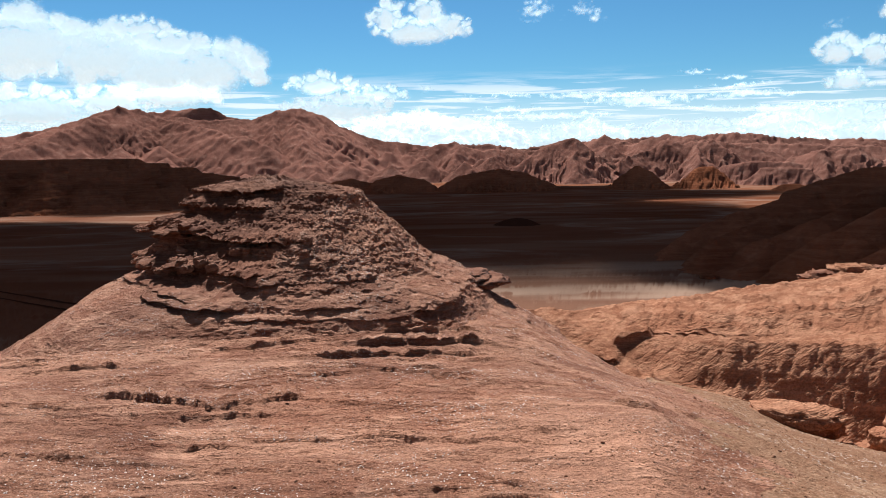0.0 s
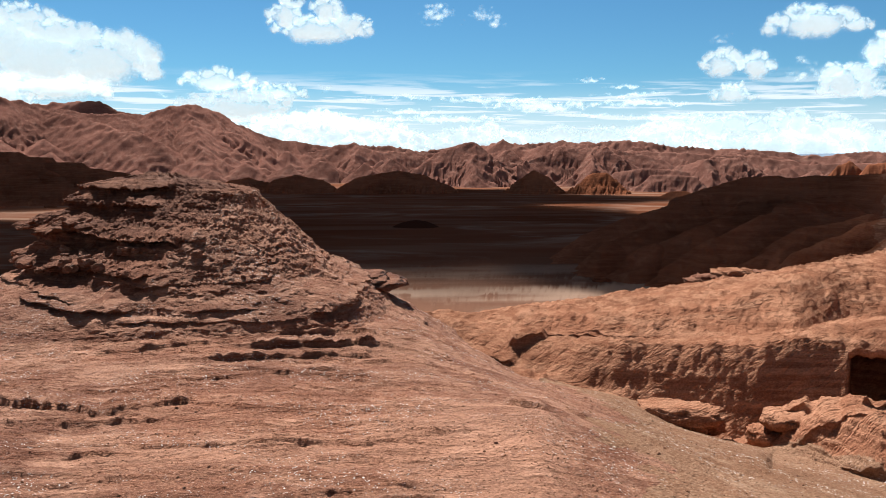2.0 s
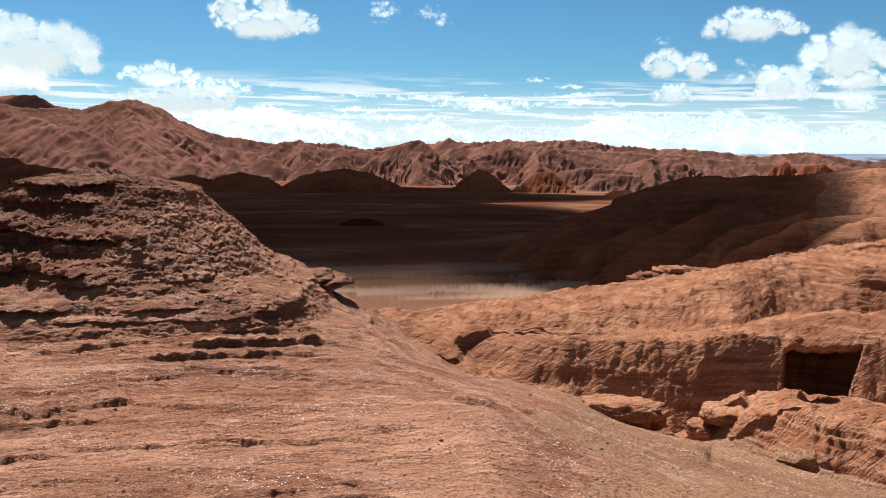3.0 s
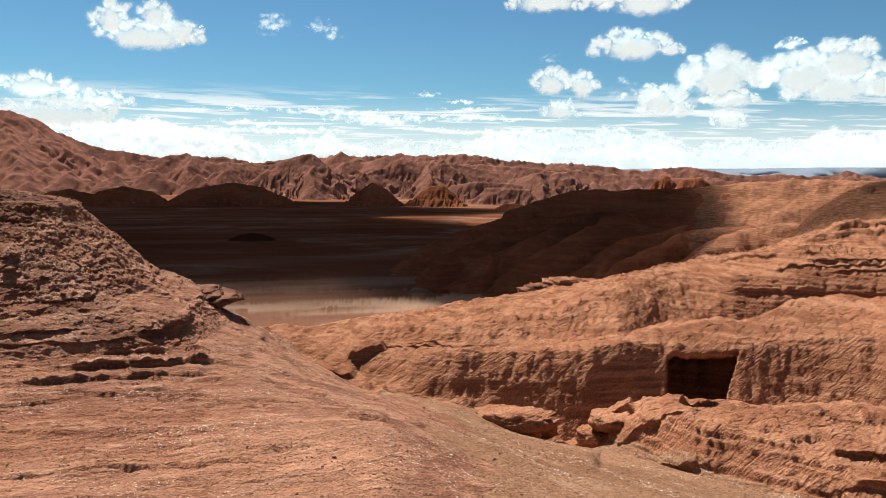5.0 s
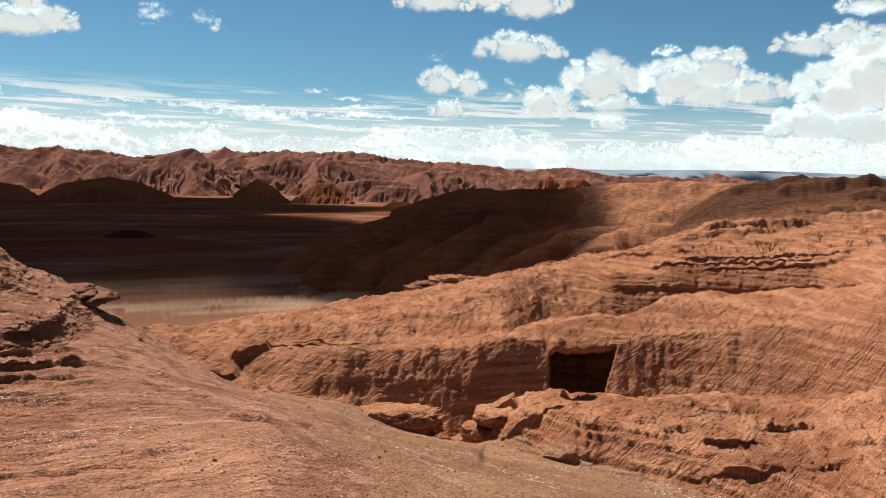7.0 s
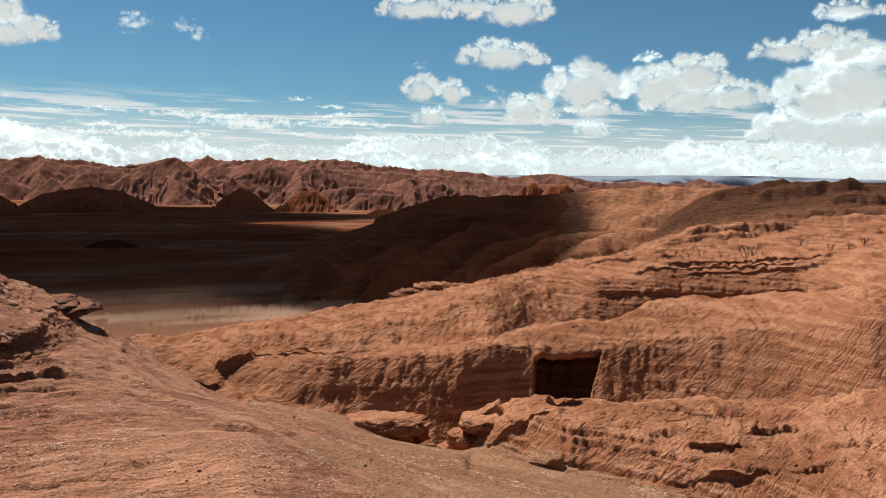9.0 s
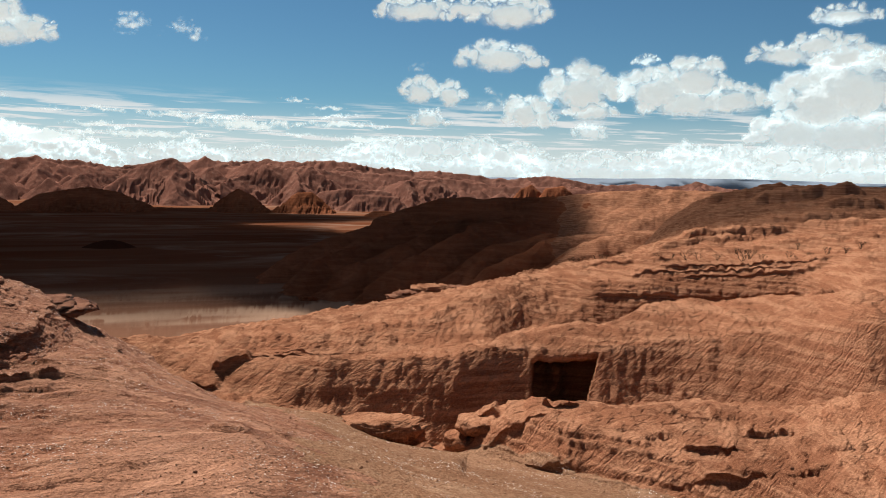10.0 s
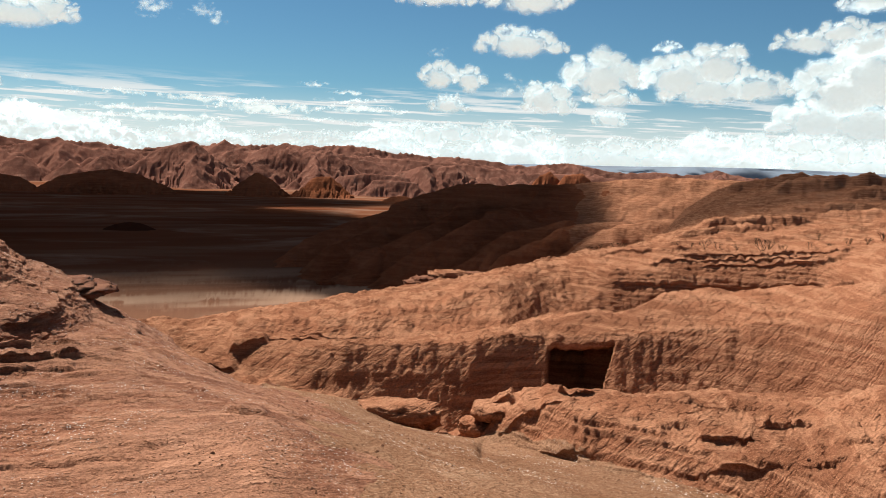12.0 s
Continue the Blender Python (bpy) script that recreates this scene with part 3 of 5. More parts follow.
    shelf = smooth(27.5, 29.5, azs) * hill * (1 - smooth(20.9, 21.6, rr))
    zz = zz + shelf * (0.55 * beds(zz, x, y, 0.21) + 0.10 * fbm(x * 1.3, y * 1.3, zz * 2.6, 4, 0.6))
    zz = zz + near * (1 - scree) * smooth(7, 9, rr) * 0.055 * fbm(x * 1.0, y * 2.4, 6.0, 5, 0.6)
    rr = rr - pull
    x, y = rr * np.sin(a), rr * np.cos(a)
    # the square pit sunk into the clay dome: the back of the dome's skin stays as its roof
    cols = np.flatnonzero((az > 31.8) & (az < 37.9))
    mid = rr[:, cols[len(cols) // 2]]
    rows = np.flatnonzero((mid > 27.85) & (mid < 31.2))
    w = np.ix_(rows, cols)
    skin = np.stack([x[w], y[w], zz[w]], -1)
    inside = smooth(32.6, 32.8, azs + 0.15 * fbm(x, y, 0.0, 2)) * (1 - smooth(36.6, 36.8, azs - 0.5 * (zz + 4.3) + 0.15 * fbm(x, y, 4.0, 2))) * smooth(25.6, 25.9, rr) * (1 - smooth(30.2, 30.4, rr))
    zz = zz + inside * (np.minimum(zz, -7.4) - zz)
    zz = np.where(rr < 0.5, 0.0, zz)
    return np.stack([x, y, zz], -1), skin


ground_points, pit_skin = build_ground()
ground = tagged(new("ground", sheet_mesh("ground", ground_points, True, M_NEAR)), "bare red gypsum ground with stony ledges and a flat clay pan", "ground", kind="structure")
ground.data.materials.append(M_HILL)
ground.data.materials.append(M_PLAIN)
pit_under = pit_skin[::-1] - np.array([0, 0, 0.24])
pit_under[-1] += np.array([0, 0, 0.16])
pit_roof = np.concatenate([pit_skin + np.array([0, 0, 0.006]), pit_under, pit_skin[:1] + np.array([0, 0, 0.006])])
tagged(new("overhang", sheet_mesh("overhang", pit_roof, False, None)), "red clay overhang roofing a square dark hollow", "rock overhang")


def surface_kinds(points):
    """Which soil each face of the ground has: 0 gypsum earth, 1 clay slope, 2 clay pan, 3 gravel."""
    mid = (points[:-1, :-1] + points[1:, 1:]) * 0.5
    x, y, z = mid[..., 0], mid[..., 1], mid[..., 2]
    r, az = np.hypot(x, y), np.degrees(np.arctan2(x, y))
    wob = fbm(x / 2.5, y / 2.5, 0.0, 4)
    edge = np.interp(az, EDGE_AZ, EDGE_R)
    kind = np.where(r > edge + 0.5 * wob, 1, 0)
    gravel = (az + 9 * wob > 20 - 0.5 * (r - 12)) & (az < 90) & (kind == 0) & (r > 6)
    kind = np.where(gravel, 3, kind)
    return np.where((z < PLAIN_Z + 2.0 + 2 * wob) & (r > 90), 2, kind)


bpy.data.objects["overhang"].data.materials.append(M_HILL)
M_GRAVEL = earth("grey_gravel_scree", (0.205, 0.098, 0.056, 1), (0.290, 0.155, 0.095, 1), (0.46, 0.30, 0.20, 1), 0.9, 0.15, 0.8, 0.05, 0.35)
ground.data.materials.append(M_GRAVEL)
kinds = surface_kinds(ground_points)
kinds = np.concatenate([kinds, kinds[:, :1]], 1)
ground.data.polygons.foreach_set("material_index", kinds.ravel().astype(np.int32))


# ---- the layered butte on the spur ----
# Hard beds of the butte: height, thickness, how far they stand out, and from where to where along x.
HARD_BEDS = [
    (0.80, 0.24, 0.50, -8.5, -4.2), (0.30, 0.09, 0.28, -8.0, -4.6), (-0.34, 0.22, 0.62, -10.5, -5.6), (-0.42, 0.12, 0.45, -6.5, -3.4), (-1.22, 0.14, 0.50, -9.8, -6.6), (-1.10, 0.16, 0.45, -7.2, -4.4), (-1.28, 0.14, 0.34, -5.2, -1.8),
    (-1.55, 0.07, 0.18, -0.2, 1.4), (-1.75, 0.07, 0.22, 0.2, 1.8), (-2.05, 0.14, 0.50, 0.9, 2.8), (-2.95, 0.16, 0.40, 1.7, 3.4),
    (-1.72, 0.13, 0.34, -7.9, -4.5), (-1.62, 0.06, 0.16, -9.5, -5.5), (-1.80, 0.11, 0.36, -3.6, -1.8), (-1.92, 0.15, 0.50, -0.9, 0.45), (-2.02, 0.05, 0.12, -5.0, -0.5),
]


def build_butte():
    rows, cols = 380, 900
    v = np.linspace(-1, 1, cols, endpoint=False)
    th = (-np.pi / 2 + np.pi * v * (0.6 + 0.4 * v * v))[None, :]  # crowded towards the front
    lv = np.linspace(0, 1, rows)[:, None]
    z0, z1 = -4.2, 0.98
    z = z0 + (z1 - z0) * lv
    heights = [-4.2, -3.43, -2.58, -1.95, -1.46, -0.94, -0.46, -0.20, 0.57, 0.9, 0.98]
    left = glide(heights, [-13.5, -12.2, -10.8, -9.9, -8.8, -8.5, -8.4, -7.8, -7.4, -6.7, -6.1], z, 0.04)
    right = glide(heights, [3.9, 2.6, 1.35, 0.75, -0.35, -0.95, -1.55, -1.85, -2.5, -4.0, -4.6], z, 0.04)
    fore = glide(heights, [15.5, 16.6, 17.7, 19.2, 21.0, 22.3, 22.8, 23.1, 23.7, 24.2, 24.8], z, 0.04)
    plain_side = smooth(-0.5, 0.1, np.cos(th))
    fore = fore + (np.interp(z, [-4.2, -1.9, 0.98], [15.5, 19.2, 24.8]) - fore) * plain_side
    aft = glide(heights, [36, 34, 32.5, 31.3, 30.3, 29.7, 29.2, 28.9, 28.0, 27.5, 26.8], z, 0.04)
    cx, cy = (left + right) / 2, 25.6
    c, s = np.cos(th), np.sin(th)
    sq = lambda k: np.sign(k) * np.abs(k) ** 0.86
    hx = (right - left) / 2
    x = cx + hx * sq(c)
    y = np.where(s > 0, cy + (aft - cy) * sq(s), cy + (cy - fore) * sq(s))
    out = np.stack([np.broadcast_to(c, x.shape), np.broadcast_to(s, x.shape)], -1)
    # hard beds stand out, soft ones are eaten back
    q = z + 0.10 * fbm(x / 3.5, y / 3.5, 3.0, 3) + 0.035 * fbm(x / 0.6, y / 0.6, 8.0, 3) + 0.025 * (x + 4)
    rim = 0.0
    for k, (mid, thick, proud, x0, x1) in enumerate(HARD_BEDS):
        ragged = x + 0.5 * fbm(x / 0.8, y / 0.8, 2.1 * k, 3)
        come = smooth(x0, x0 + 0.5, ragged) * (1 - smooth(x1 - 0.5, x1, ragged)) * np.clip(0.85 + 1.1 * fbm(x / 1.1 + 7 * k, y / 1.1, 3.1 * k, 4, 0.6), 0.15, 1.5)
        rim = rim + proud * (1 - 0.55 * smooth(-4.6, -3.2, x)) * come * (smooth(mid - thick * 0.62, mid - thick * 0.40, q) - smooth(mid + thick * 0.3, mid + thick * 1.9, q))
    cliff = smooth(-1.45, -1.15, z) * (1 - 0.8 * plain_side)
    thin = fbm(x / 2.2, y / 2.2, q / 0.10, 3, 0.6) * 0.045
    slope_side = plain_side * smooth(-2.9, -1.4, z) * (1 - smooth(0.4, 0.9, z))
    rough = (0.07 + 0.20 * cliff + 0.07 * slope_side) * fbm(x / 0.7, y / 0.7, z / 0.40, 5, 0.62) + (0.03 + 0.07 * cliff + 0.03 * slope_side) * (fbm(x / 0.34, y / 0.34, z / 0.19, 3, 0.6, "ridge") - 0.8)
    lump = 0.22 * fbm(x / 3.2, y / 3.2, z / 2.0, 3)
    fade = 1 - smooth(0.95, 1.0, lv)
    move = (rim + rough + lump + thin) * fade
    x, y = x + out[..., 0] * move, y + out[..., 1] * move
    z = z + 0.07 * fbm(x / 1.1, y / 1.1, 5.0, 5, 0.62) + (0.03 + 0.05 * smooth(-1.8, -0.6, z)) * (fbm(x / 0.33, y / 0.33, 2.0, 3, 0.65, "ridge") - 0.8)
    # a slightly domed, stony top
    top = []
    for k in range(1, 26):
        f = 1 - k / 25
        px = x[-1].mean() + (x[-1] - x[-1].mean()) * f
        py = y[-1].mean() + (y[-1] - y[-1].mean()) * f
        pz = z[-1] * f + z[-1].mean() * (1 - f) + 0.10 * (1 - f * f) + 0.16 * fbm(px / 0.5, py / 0.5, 1.0, 5, 0.68) * min(1, 4 * k / 25)
        top.append(np.stack([px, py, pz], -1))
    return np.concatenate([np.stack([x, y, z], -1), np.array(top)])


butte_points = build_butte()
butte_mesh = sheet_mesh("butte", butte_points, True, M_ROCK)
butte_mesh.materials.append(M_NEAR)
butte_low = butte_points[..., 2] < -1.45 + 2.2 * smooth(-5.0, -2.5, butte_points[..., 0]) + 0.5 * fbm(butte_points[..., 0] / 1.6, butte_points[..., 1] / 1.6, 1.0, 4)
butte_mesh.polygons.foreach_set("material_index", butte_low[:-1].ravel().astype(np.int32))
butte = tagged(new("butte", butte_mesh), "weathered red layered rock butte with overhanging ledges", "rock butte")


# ---- far land ----
def build_range(name, label, az0, az1, step, r0, r1, r2, crest, base_az, base_r, grit, material, jag=1.0, spur=0.3, steep=0.9, rows=110, banded=0.0):
    """A chain of hills across bearings az0..az1. crest: bearing and angle above the horizon of its skyline, at r1 metres."""
    az = np.arange(az0, az1, step)[None, :]
    u = np.concatenate([np.linspace(0, 1, rows), np.linspace(1, 2, rows // 5)[1:]])[:, None]
    foot = np.interp(az, base_az, base_r)
    far = r1 + 0.08 * r1 * fbm(az / 5.0, r1 * 0.01, 0.5, 3)
    r = np.where(u <= 1, foot + (far - foot) * u, far + (r2 - r1) * (u - 1))
    a = np.radians(az)
    x, y = r * np.sin(a), r * np.cos(a)
    notch = (0.36 if jag >= 1.0 else 0.0) * (fbm(az * 0.62, r1 * 0.013, 0.2, 4, 0.5, "ridge") - 1.0)
    lift = EYE_Z + far * np.tan(np.radians(glide([k[0] for k in crest], [k[1] for k in crest], az, 0.25) + notch))
    size = lift - PLAIN_Z
    rise = np.where(u <= 1, np.clip(u, 0, 1) ** steep, np.clip(1 - 0.85 * (u - 1), 0, 1))
    wx, wy = x + grit * 0.5 * fbm(x / grit, y / grit, 1.0, 2), y + grit * 0.5 * fbm(x / grit, y / grit, 2.0, 2)
    crag = smooth(0.40, 0.98, fbm(wx / grit, wy / (grit * 1.5), 0.0, 6, 0.55, "ridge") / 1.75)
    inner = smooth(0.0, 0.15, u) * (1 - smooth(0.88, 1.0, u))
    h = size * rise * (1 - spur * (1 - crag) * inner)
    h = h + jag * 0.03 * size * (fbm(x / (grit * 0.14), y / (grit * 0.14), 0.0, 4, 0.6, "ridge") - 0.7) * smooth(0.2, 1, u)
    z = PLAIN_Z - 1.5 * (1 - smooth(0, 0.05, u)) + np.maximum(h, 0.02 * size * u)
    z = z + beds(z, x, y, size.mean() * 0.05) * banded * inner
    return tagged(new(name, sheet_mesh(name, np.stack([x, y, z], -1), False, material)), label, "mountain range")


def build_hill(name, label, az, r, wide, deep, top, material, pointed=0.5, crag=0.25, seed=0.0, rings=60, spokes=150, base=PLAIN_Z, lean=0.0, category="hill", group=""):
    """A free-standing hill: wide and deep are half widths in metres, top its height above its base."""
    c = bearing(az, r)
    th = np.linspace(0, 2 * np.pi, spokes, endpoint=False)[None, :]
    rho = np.linspace(1.12, 0.0, rings)[:, None]
    edge = 1 + 0.20 * fbm(np.cos(th) * 1.3 + seed, np.sin(th) * 1.3, seed, 3)
    lx, ly = wide * rho * edge * np.cos(th), deep * rho * edge * np.sin(th)
    prof = (1 - pointed) * (1 - np.clip(rho, 0, 1) ** 2.2) + pointed * np.clip(1 - rho, 0, 1) ** 1.15
    g = wide * 0.30
    gully = 0.4 * fbm(np.cos(th) * 2.3 + seed, np.sin(th) * 2.3, rho * 0.9 + seed, 4, 0.55, "ridge") + 0.6 * fbm(lx / g + seed, ly / g, seed, 6, 0.55, "ridge") - 1.30
    h = prof * (1 + lean * np.cos(th) * rho) + crag * np.minimum(gully, 0.12) * np.clip(rho * 2, 0, 1) * np.clip((1.0 - rho) * 3, 0, 1) * prof ** 0.5
    s = wide * 0.16
    h = h + (0.05 + 0.10 * crag) * (fbm(lx / s + seed, ly / s, seed, 4, 0.6) + 0.5 * crag * (fbm(lx / (2 * s) + seed, ly / (2 * s), seed, 3, 0.5, "ridge") - 1.0)) * np.clip((1.05 - rho) * 4, 0, 1)
    a = radians(-az)
    x = c.x + lx * math.cos(a) - ly * math.sin(a)
    y = c.y + lx * math.sin(a) + ly * math.cos(a)
    z = base + top * h - 0.6 * smooth(0.98, 1.12, rho) * max(1.0, top * 0.05)
    return tagged(new(name, sheet_mesh(name, np.stack([x, y, z], -1), True, material)), label, category, group)


def spine(a0, r0, e0, a1=None, r1=None, e1=None, slope=0.62):
    """A crest line of a hill between two places, each by bearing, distance and angle above the horizon. One place alone makes a peak."""
    a1, r1, e1 = (a0, r0, e0) if a1 is None else (a1, r1, e1)
    return (bearing(a0, r0, EYE_Z + r0 * math.tan(radians(e0))), bearing(a1, r1, EYE_Z + r1 * math.tan(radians(e1))), slope)


def chain(points, slope=0.62):
    return [spine(*p, *q, slope) for p, q in zip(points[:-1], points[1:])]


def spurs(lines, count, seed, reach=1.0, fork=True, drop=0.85):
    """Side crests that run down from the given crests towards the plain, and fork once."""
    rnd = random.Random(seed)
    made = []
    for p, q, slope in lines:
        for k in range(count):
            a = p.lerp(q, rnd.random())
            tall = a.z - PLAIN_Z
            inward = Vector((-a.x, -a.y, 0)).normalized()
            for level in range(2 if fork else 1):
                way = inward.copy()
                way.rotate(Euler((0, 0, radians(rnd.uniform(-65, 65)))))
                length = tall / slope * rnd.uniform(0.8, 1.5) * reach
                b = a + way * length
                b.z = a.z - tall * drop * rnd.uniform(0.55, 1.0)
                top = a.copy()
                top.z -= 0.03 * tall
                made.append((top, b, slope * rnd.uniform(1.0, 1.35)))
                a = top.lerp(b, rnd.uniform(0.3, 0.6))
                tall = a.z - PLAIN_Z
    return made


def build_relief(name, label, lines, az0, az1, step, r0, r1, rows, material, gully=16.0, seed=0.0, cut=0.15, banded=0.0, band=4.0, jag=0.02, category="hill", group="", blunt=1.0, warp=1.0, rough=0.022, caps=False):
    """Eroded clay hills: straight flanks falling from sharp crests, scored by gullies that run straight down."""
    az = np.arange(az0, az1, step)[None, :]
    r = np.linspace(r0, r1, rows)[:, None]
    a = np.radians(az)
    x, y = r * np.sin(a), r * np.cos(a)
    w = gully * 0.55 * warp
    wx = x + w * fbm(x / (gully * 2.2) + seed, y / (gully * 2.2), 1.0, 4, 0.55)
    wy = y + w * fbm(x / (gully * 2.2) + seed, y / (gully * 2.2), 7.0, 4, 0.55)
    swirl = 1.3 * fbm(x / (gully * 1.4) + seed, y / (gully * 1.4), 3.0, 2)
    crest_jag = 1.2 * fbm(x / (gully * 1.7) + seed, y / (gully * 1.7), 5.0, 3, 0.6, "ridge") - 1.3
    fade = 1 - 0.85 * smooth(30.0, 34.0, az) if caps else 1.0
    h = np.full(x.shape, -1e3)
    for k, (p, q, slope) in enumerate(lines):
        d = q - p
        n = math.hypot(d.x, d.y)
        tall = max(p.z, q.z) - PLAIN_Z
        if n > 1.0:
            ux, uy = d.x / n, d.y / n
            along = (wx - p.x) * ux + (wy - p.y) * uy
            s = np.clip(along / n, 0, 1)
            turn = along / gully
        else:
            s = 0.0
            turn = np.arctan2(wy - p.y, wx - p.x) * (0.45 * tall / slope) / gully
        dist = np.hypot(wx - (p.x + d.x * s), wy - (p.y + d.y * s))
        dist = np.sqrt(dist * dist + blunt * blunt) - blunt
        f = turn + 0.37 * k + swirl
        t1 = np.abs(f - np.floor(f) - 0.5) * 2
        g = 2.7 * f + 0.4
        t2 = np.abs(g - np.floor(g) - 0.5) * 2
        grow = smooth(0.0, 0.5 * tall / slope, dist)
        h = np.maximum(h, p.z + d.z * s - PLAIN_Z + jag * tall * crest_jag * (1 - smooth(0.0, 0.22 * tall / slope, dist)) - slope * dist * (1 + fade * grow * (cut * t1 + 0.35 * cut * t2)))
    z = PLAIN_Z + np.where(h > 0, h, np.maximum(h * 0.4, -1.5))
    z = z + gully * rough * (fbm(x / (gully * 0.34), y / (gully * 0.34), seed, 5, 0.6, "ridge") - 1.2) * smooth(0.0, 8.0, h)
    if caps:
        # hard beds crop out near the crest and along two lower lines
        u = h / np.max([p.z - PLAIN_Z for p, q, slope in lines])
        come = smooth(-0.15, 0.15, fbm(x / 26 + seed, y / 26, 2.0, 3) + 0.12) * (1 - smooth(31.0, 34.0, az))
        for level, tall in ((0.93, 2.2), (0.74, 2.6), (0.56, 1.6)):
            d = u - level + 0.05 * fbm(x / 40 + level * 9, y / 40, 4.0, 4)
            z = z + come * tall * smooth(0.0, 0.012, d) * (1 - smooth(0.012, 0.16, d))
    if banded:
        z = z + beds(z, x, y, band) * banded * smooth(0, band, h)
    return tagged(new(name, sheet_mesh(name, np.stack([x, y, z], -1), False, material)), label, category, group)


HIGH = chain([(-48, 1480, 1.4), (-36, 1480, 1.2), (-27.4, 1450, 1.6), (-26, 1460, 1.75), (-24.4, 1450, 2.1), (-22.5, 1450, 2.65), (-20.7, 1440, 3.40), (-19.5, 1460, 3.25), (-18.3, 1470, 2.9)], 0.58)
HIGH += chain([(-18.6, 1600, 3.0), (-16.8, 1610, 3.22), (-15.1, 1600, 3.33), (-13.6, 1590, 2.7)], 0.6)
HIGH += chain([(-17.2, 1450, 2.75), (-14.6, 1420, 2.5), (-12.3, 1430, 2.62), (-10.8, 1420, 3.05), (-9.4, 1420, 3.18), (-7.9, 1430, 2.66), (-6.5, 1440, 1.93), (-5.0, 1440, 1.28), (-3.1, 1450, 0.98), (-0.8, 1470, 0.55)], 0.58)
def cones(lines, count, az0, az1, r0, r1, seed):
    """Lesser cones standing before a range, each well under the skyline behind it."""
    rnd = random.Random(seed)
    tops = [(math.degrees(math.atan2(p.x, p.y)), math.degrees(math.atan2(p.z - EYE_Z, math.hypot(p.x, p.y)))) for p, q, slope in lines]
    tops.sort()
    made = []
    for k in range(count):
        a, f = rnd.uniform(az0, az1), rnd.random()
        r = r0 + (r1 - r0) * f
        foot = math.degrees(math.atan2(PLAIN_Z - EYE_Z, r))
        sky = float(np.interp(a, [t[0] for t in tops], [t[1] for t in tops]))
        e = foot + (sky - foot) * (0.28 + 0.62 * f) * rnd.uniform(0.75, 1.0)
        made.append(spine(a, r, e, a + rnd.uniform(-0.5, 0.5), r + rnd.uniform(-12, 25), e - rnd.uniform(0.0, 0.15), rnd.uniform(0.58, 0.8)))
    return made


SMALL = [spine(a, r, e) for a, r, e in ((-13.0, 1150, -0.9), (-10.5, 1160, -0.75), (-8.4, 1140, -0.9), (-15.6, 1160, -0.7), (-6.2, 1170, -0.4), (-3.6, 1160, -0.5), (-1.2, 1180, -0.3), (-18.0, 1180, 0.2), (-21.5, 1200, 0.3), (-25.0, 1200, 0.2))]
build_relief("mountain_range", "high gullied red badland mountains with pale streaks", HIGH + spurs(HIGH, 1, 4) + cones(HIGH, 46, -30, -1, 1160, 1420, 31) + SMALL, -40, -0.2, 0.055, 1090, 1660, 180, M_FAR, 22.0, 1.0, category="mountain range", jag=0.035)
LOW = chain([(-2.0, 1420, 0.3), (0.8, 1420, 0.90), (2.4, 1420, 0.3), (4.2, 1450, 0.4), (5.6, 1480, 0.25), (7.2, 1480, 0.2), (9.3, 1460, 0.55), (10.6, 1440, 1.12), (12.4, 1430, 0.5), (13.6, 1400, 0.85), (14.6, 1400, 1.08), (16.2, 1380, 0.8), (18.4, 1370, 0.45), (21, 1370, -0.1)], 0.66)
KNOLLS = [spine(a, r, e, slope=0.7) for a, r, e in ((1.6, 1180, -0.4), (3.2, 1240, -0.1), (11.6, 1180, -0.55), (13.0, 1220, -0.1), (18.8, 1200, -0.2))]
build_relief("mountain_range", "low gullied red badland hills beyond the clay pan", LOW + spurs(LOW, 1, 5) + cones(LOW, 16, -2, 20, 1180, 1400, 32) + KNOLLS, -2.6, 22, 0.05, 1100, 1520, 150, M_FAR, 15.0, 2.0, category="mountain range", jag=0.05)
FAR = chain([(-6, 2200, 0.2), (-2.5, 2200, 0.55), (3.0, 2200, 0.7), (5.2, 2220, 0.3), (9, 2250, 0.7), (13, 2250, 0.85), (17.0, 2250, 0.95), (18.6, 2250, 1.05), (19.8, 2250, 0.98), (21.2, 2260, 0.7), (22.2, 2260, 0.72), (24.2, 2280, 0.5), (25.4, 2280, 0.62), (26.8, 2280, 0.4), (28.4, 2290, 0.35),
             (30.3, 2290, 0.12), (33.2, 2300, 0.36), (35, 2300, 0.12), (36.7, 2300, -0.12), (38.9, 2300, 0.0), (41.2, 2300, -0.1), (42.6, 2300, 0.26), (44.0, 2300, 0.0), (46, 2300, -0.3), (58, 2300, -0.5)], 0.6)
MIDDLE = chain([(17.5, 1700, 0.35), (20.5, 1680, 0.45), (23.5, 1700, 0.2), (27.2, 1700, 0.05), (30, 1700, -0.35), (33, 1720, -0.3), (37, 1720, -0.45)], 0.6)
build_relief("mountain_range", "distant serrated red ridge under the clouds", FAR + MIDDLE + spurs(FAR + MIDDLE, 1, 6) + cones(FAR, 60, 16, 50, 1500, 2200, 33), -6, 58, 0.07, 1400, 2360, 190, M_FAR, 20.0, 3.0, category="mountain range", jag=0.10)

# single hills between the ranges and the pan
CLAY = "badland hills"
PYRAMID = chain([(6.9, 1085, 0.62), (8.6, 1080, 1.02)], 0.66) + chain([(8.6, 1080, 1.02), (8.9, 1010, -1.2)], 0.7) + chain([(8.6, 1080, 1.0), (10.9, 1075, -0.6)], 0.7) + chain([(6.9, 1085, 0.62), (5.2, 1060, -0.6)], 0.75)
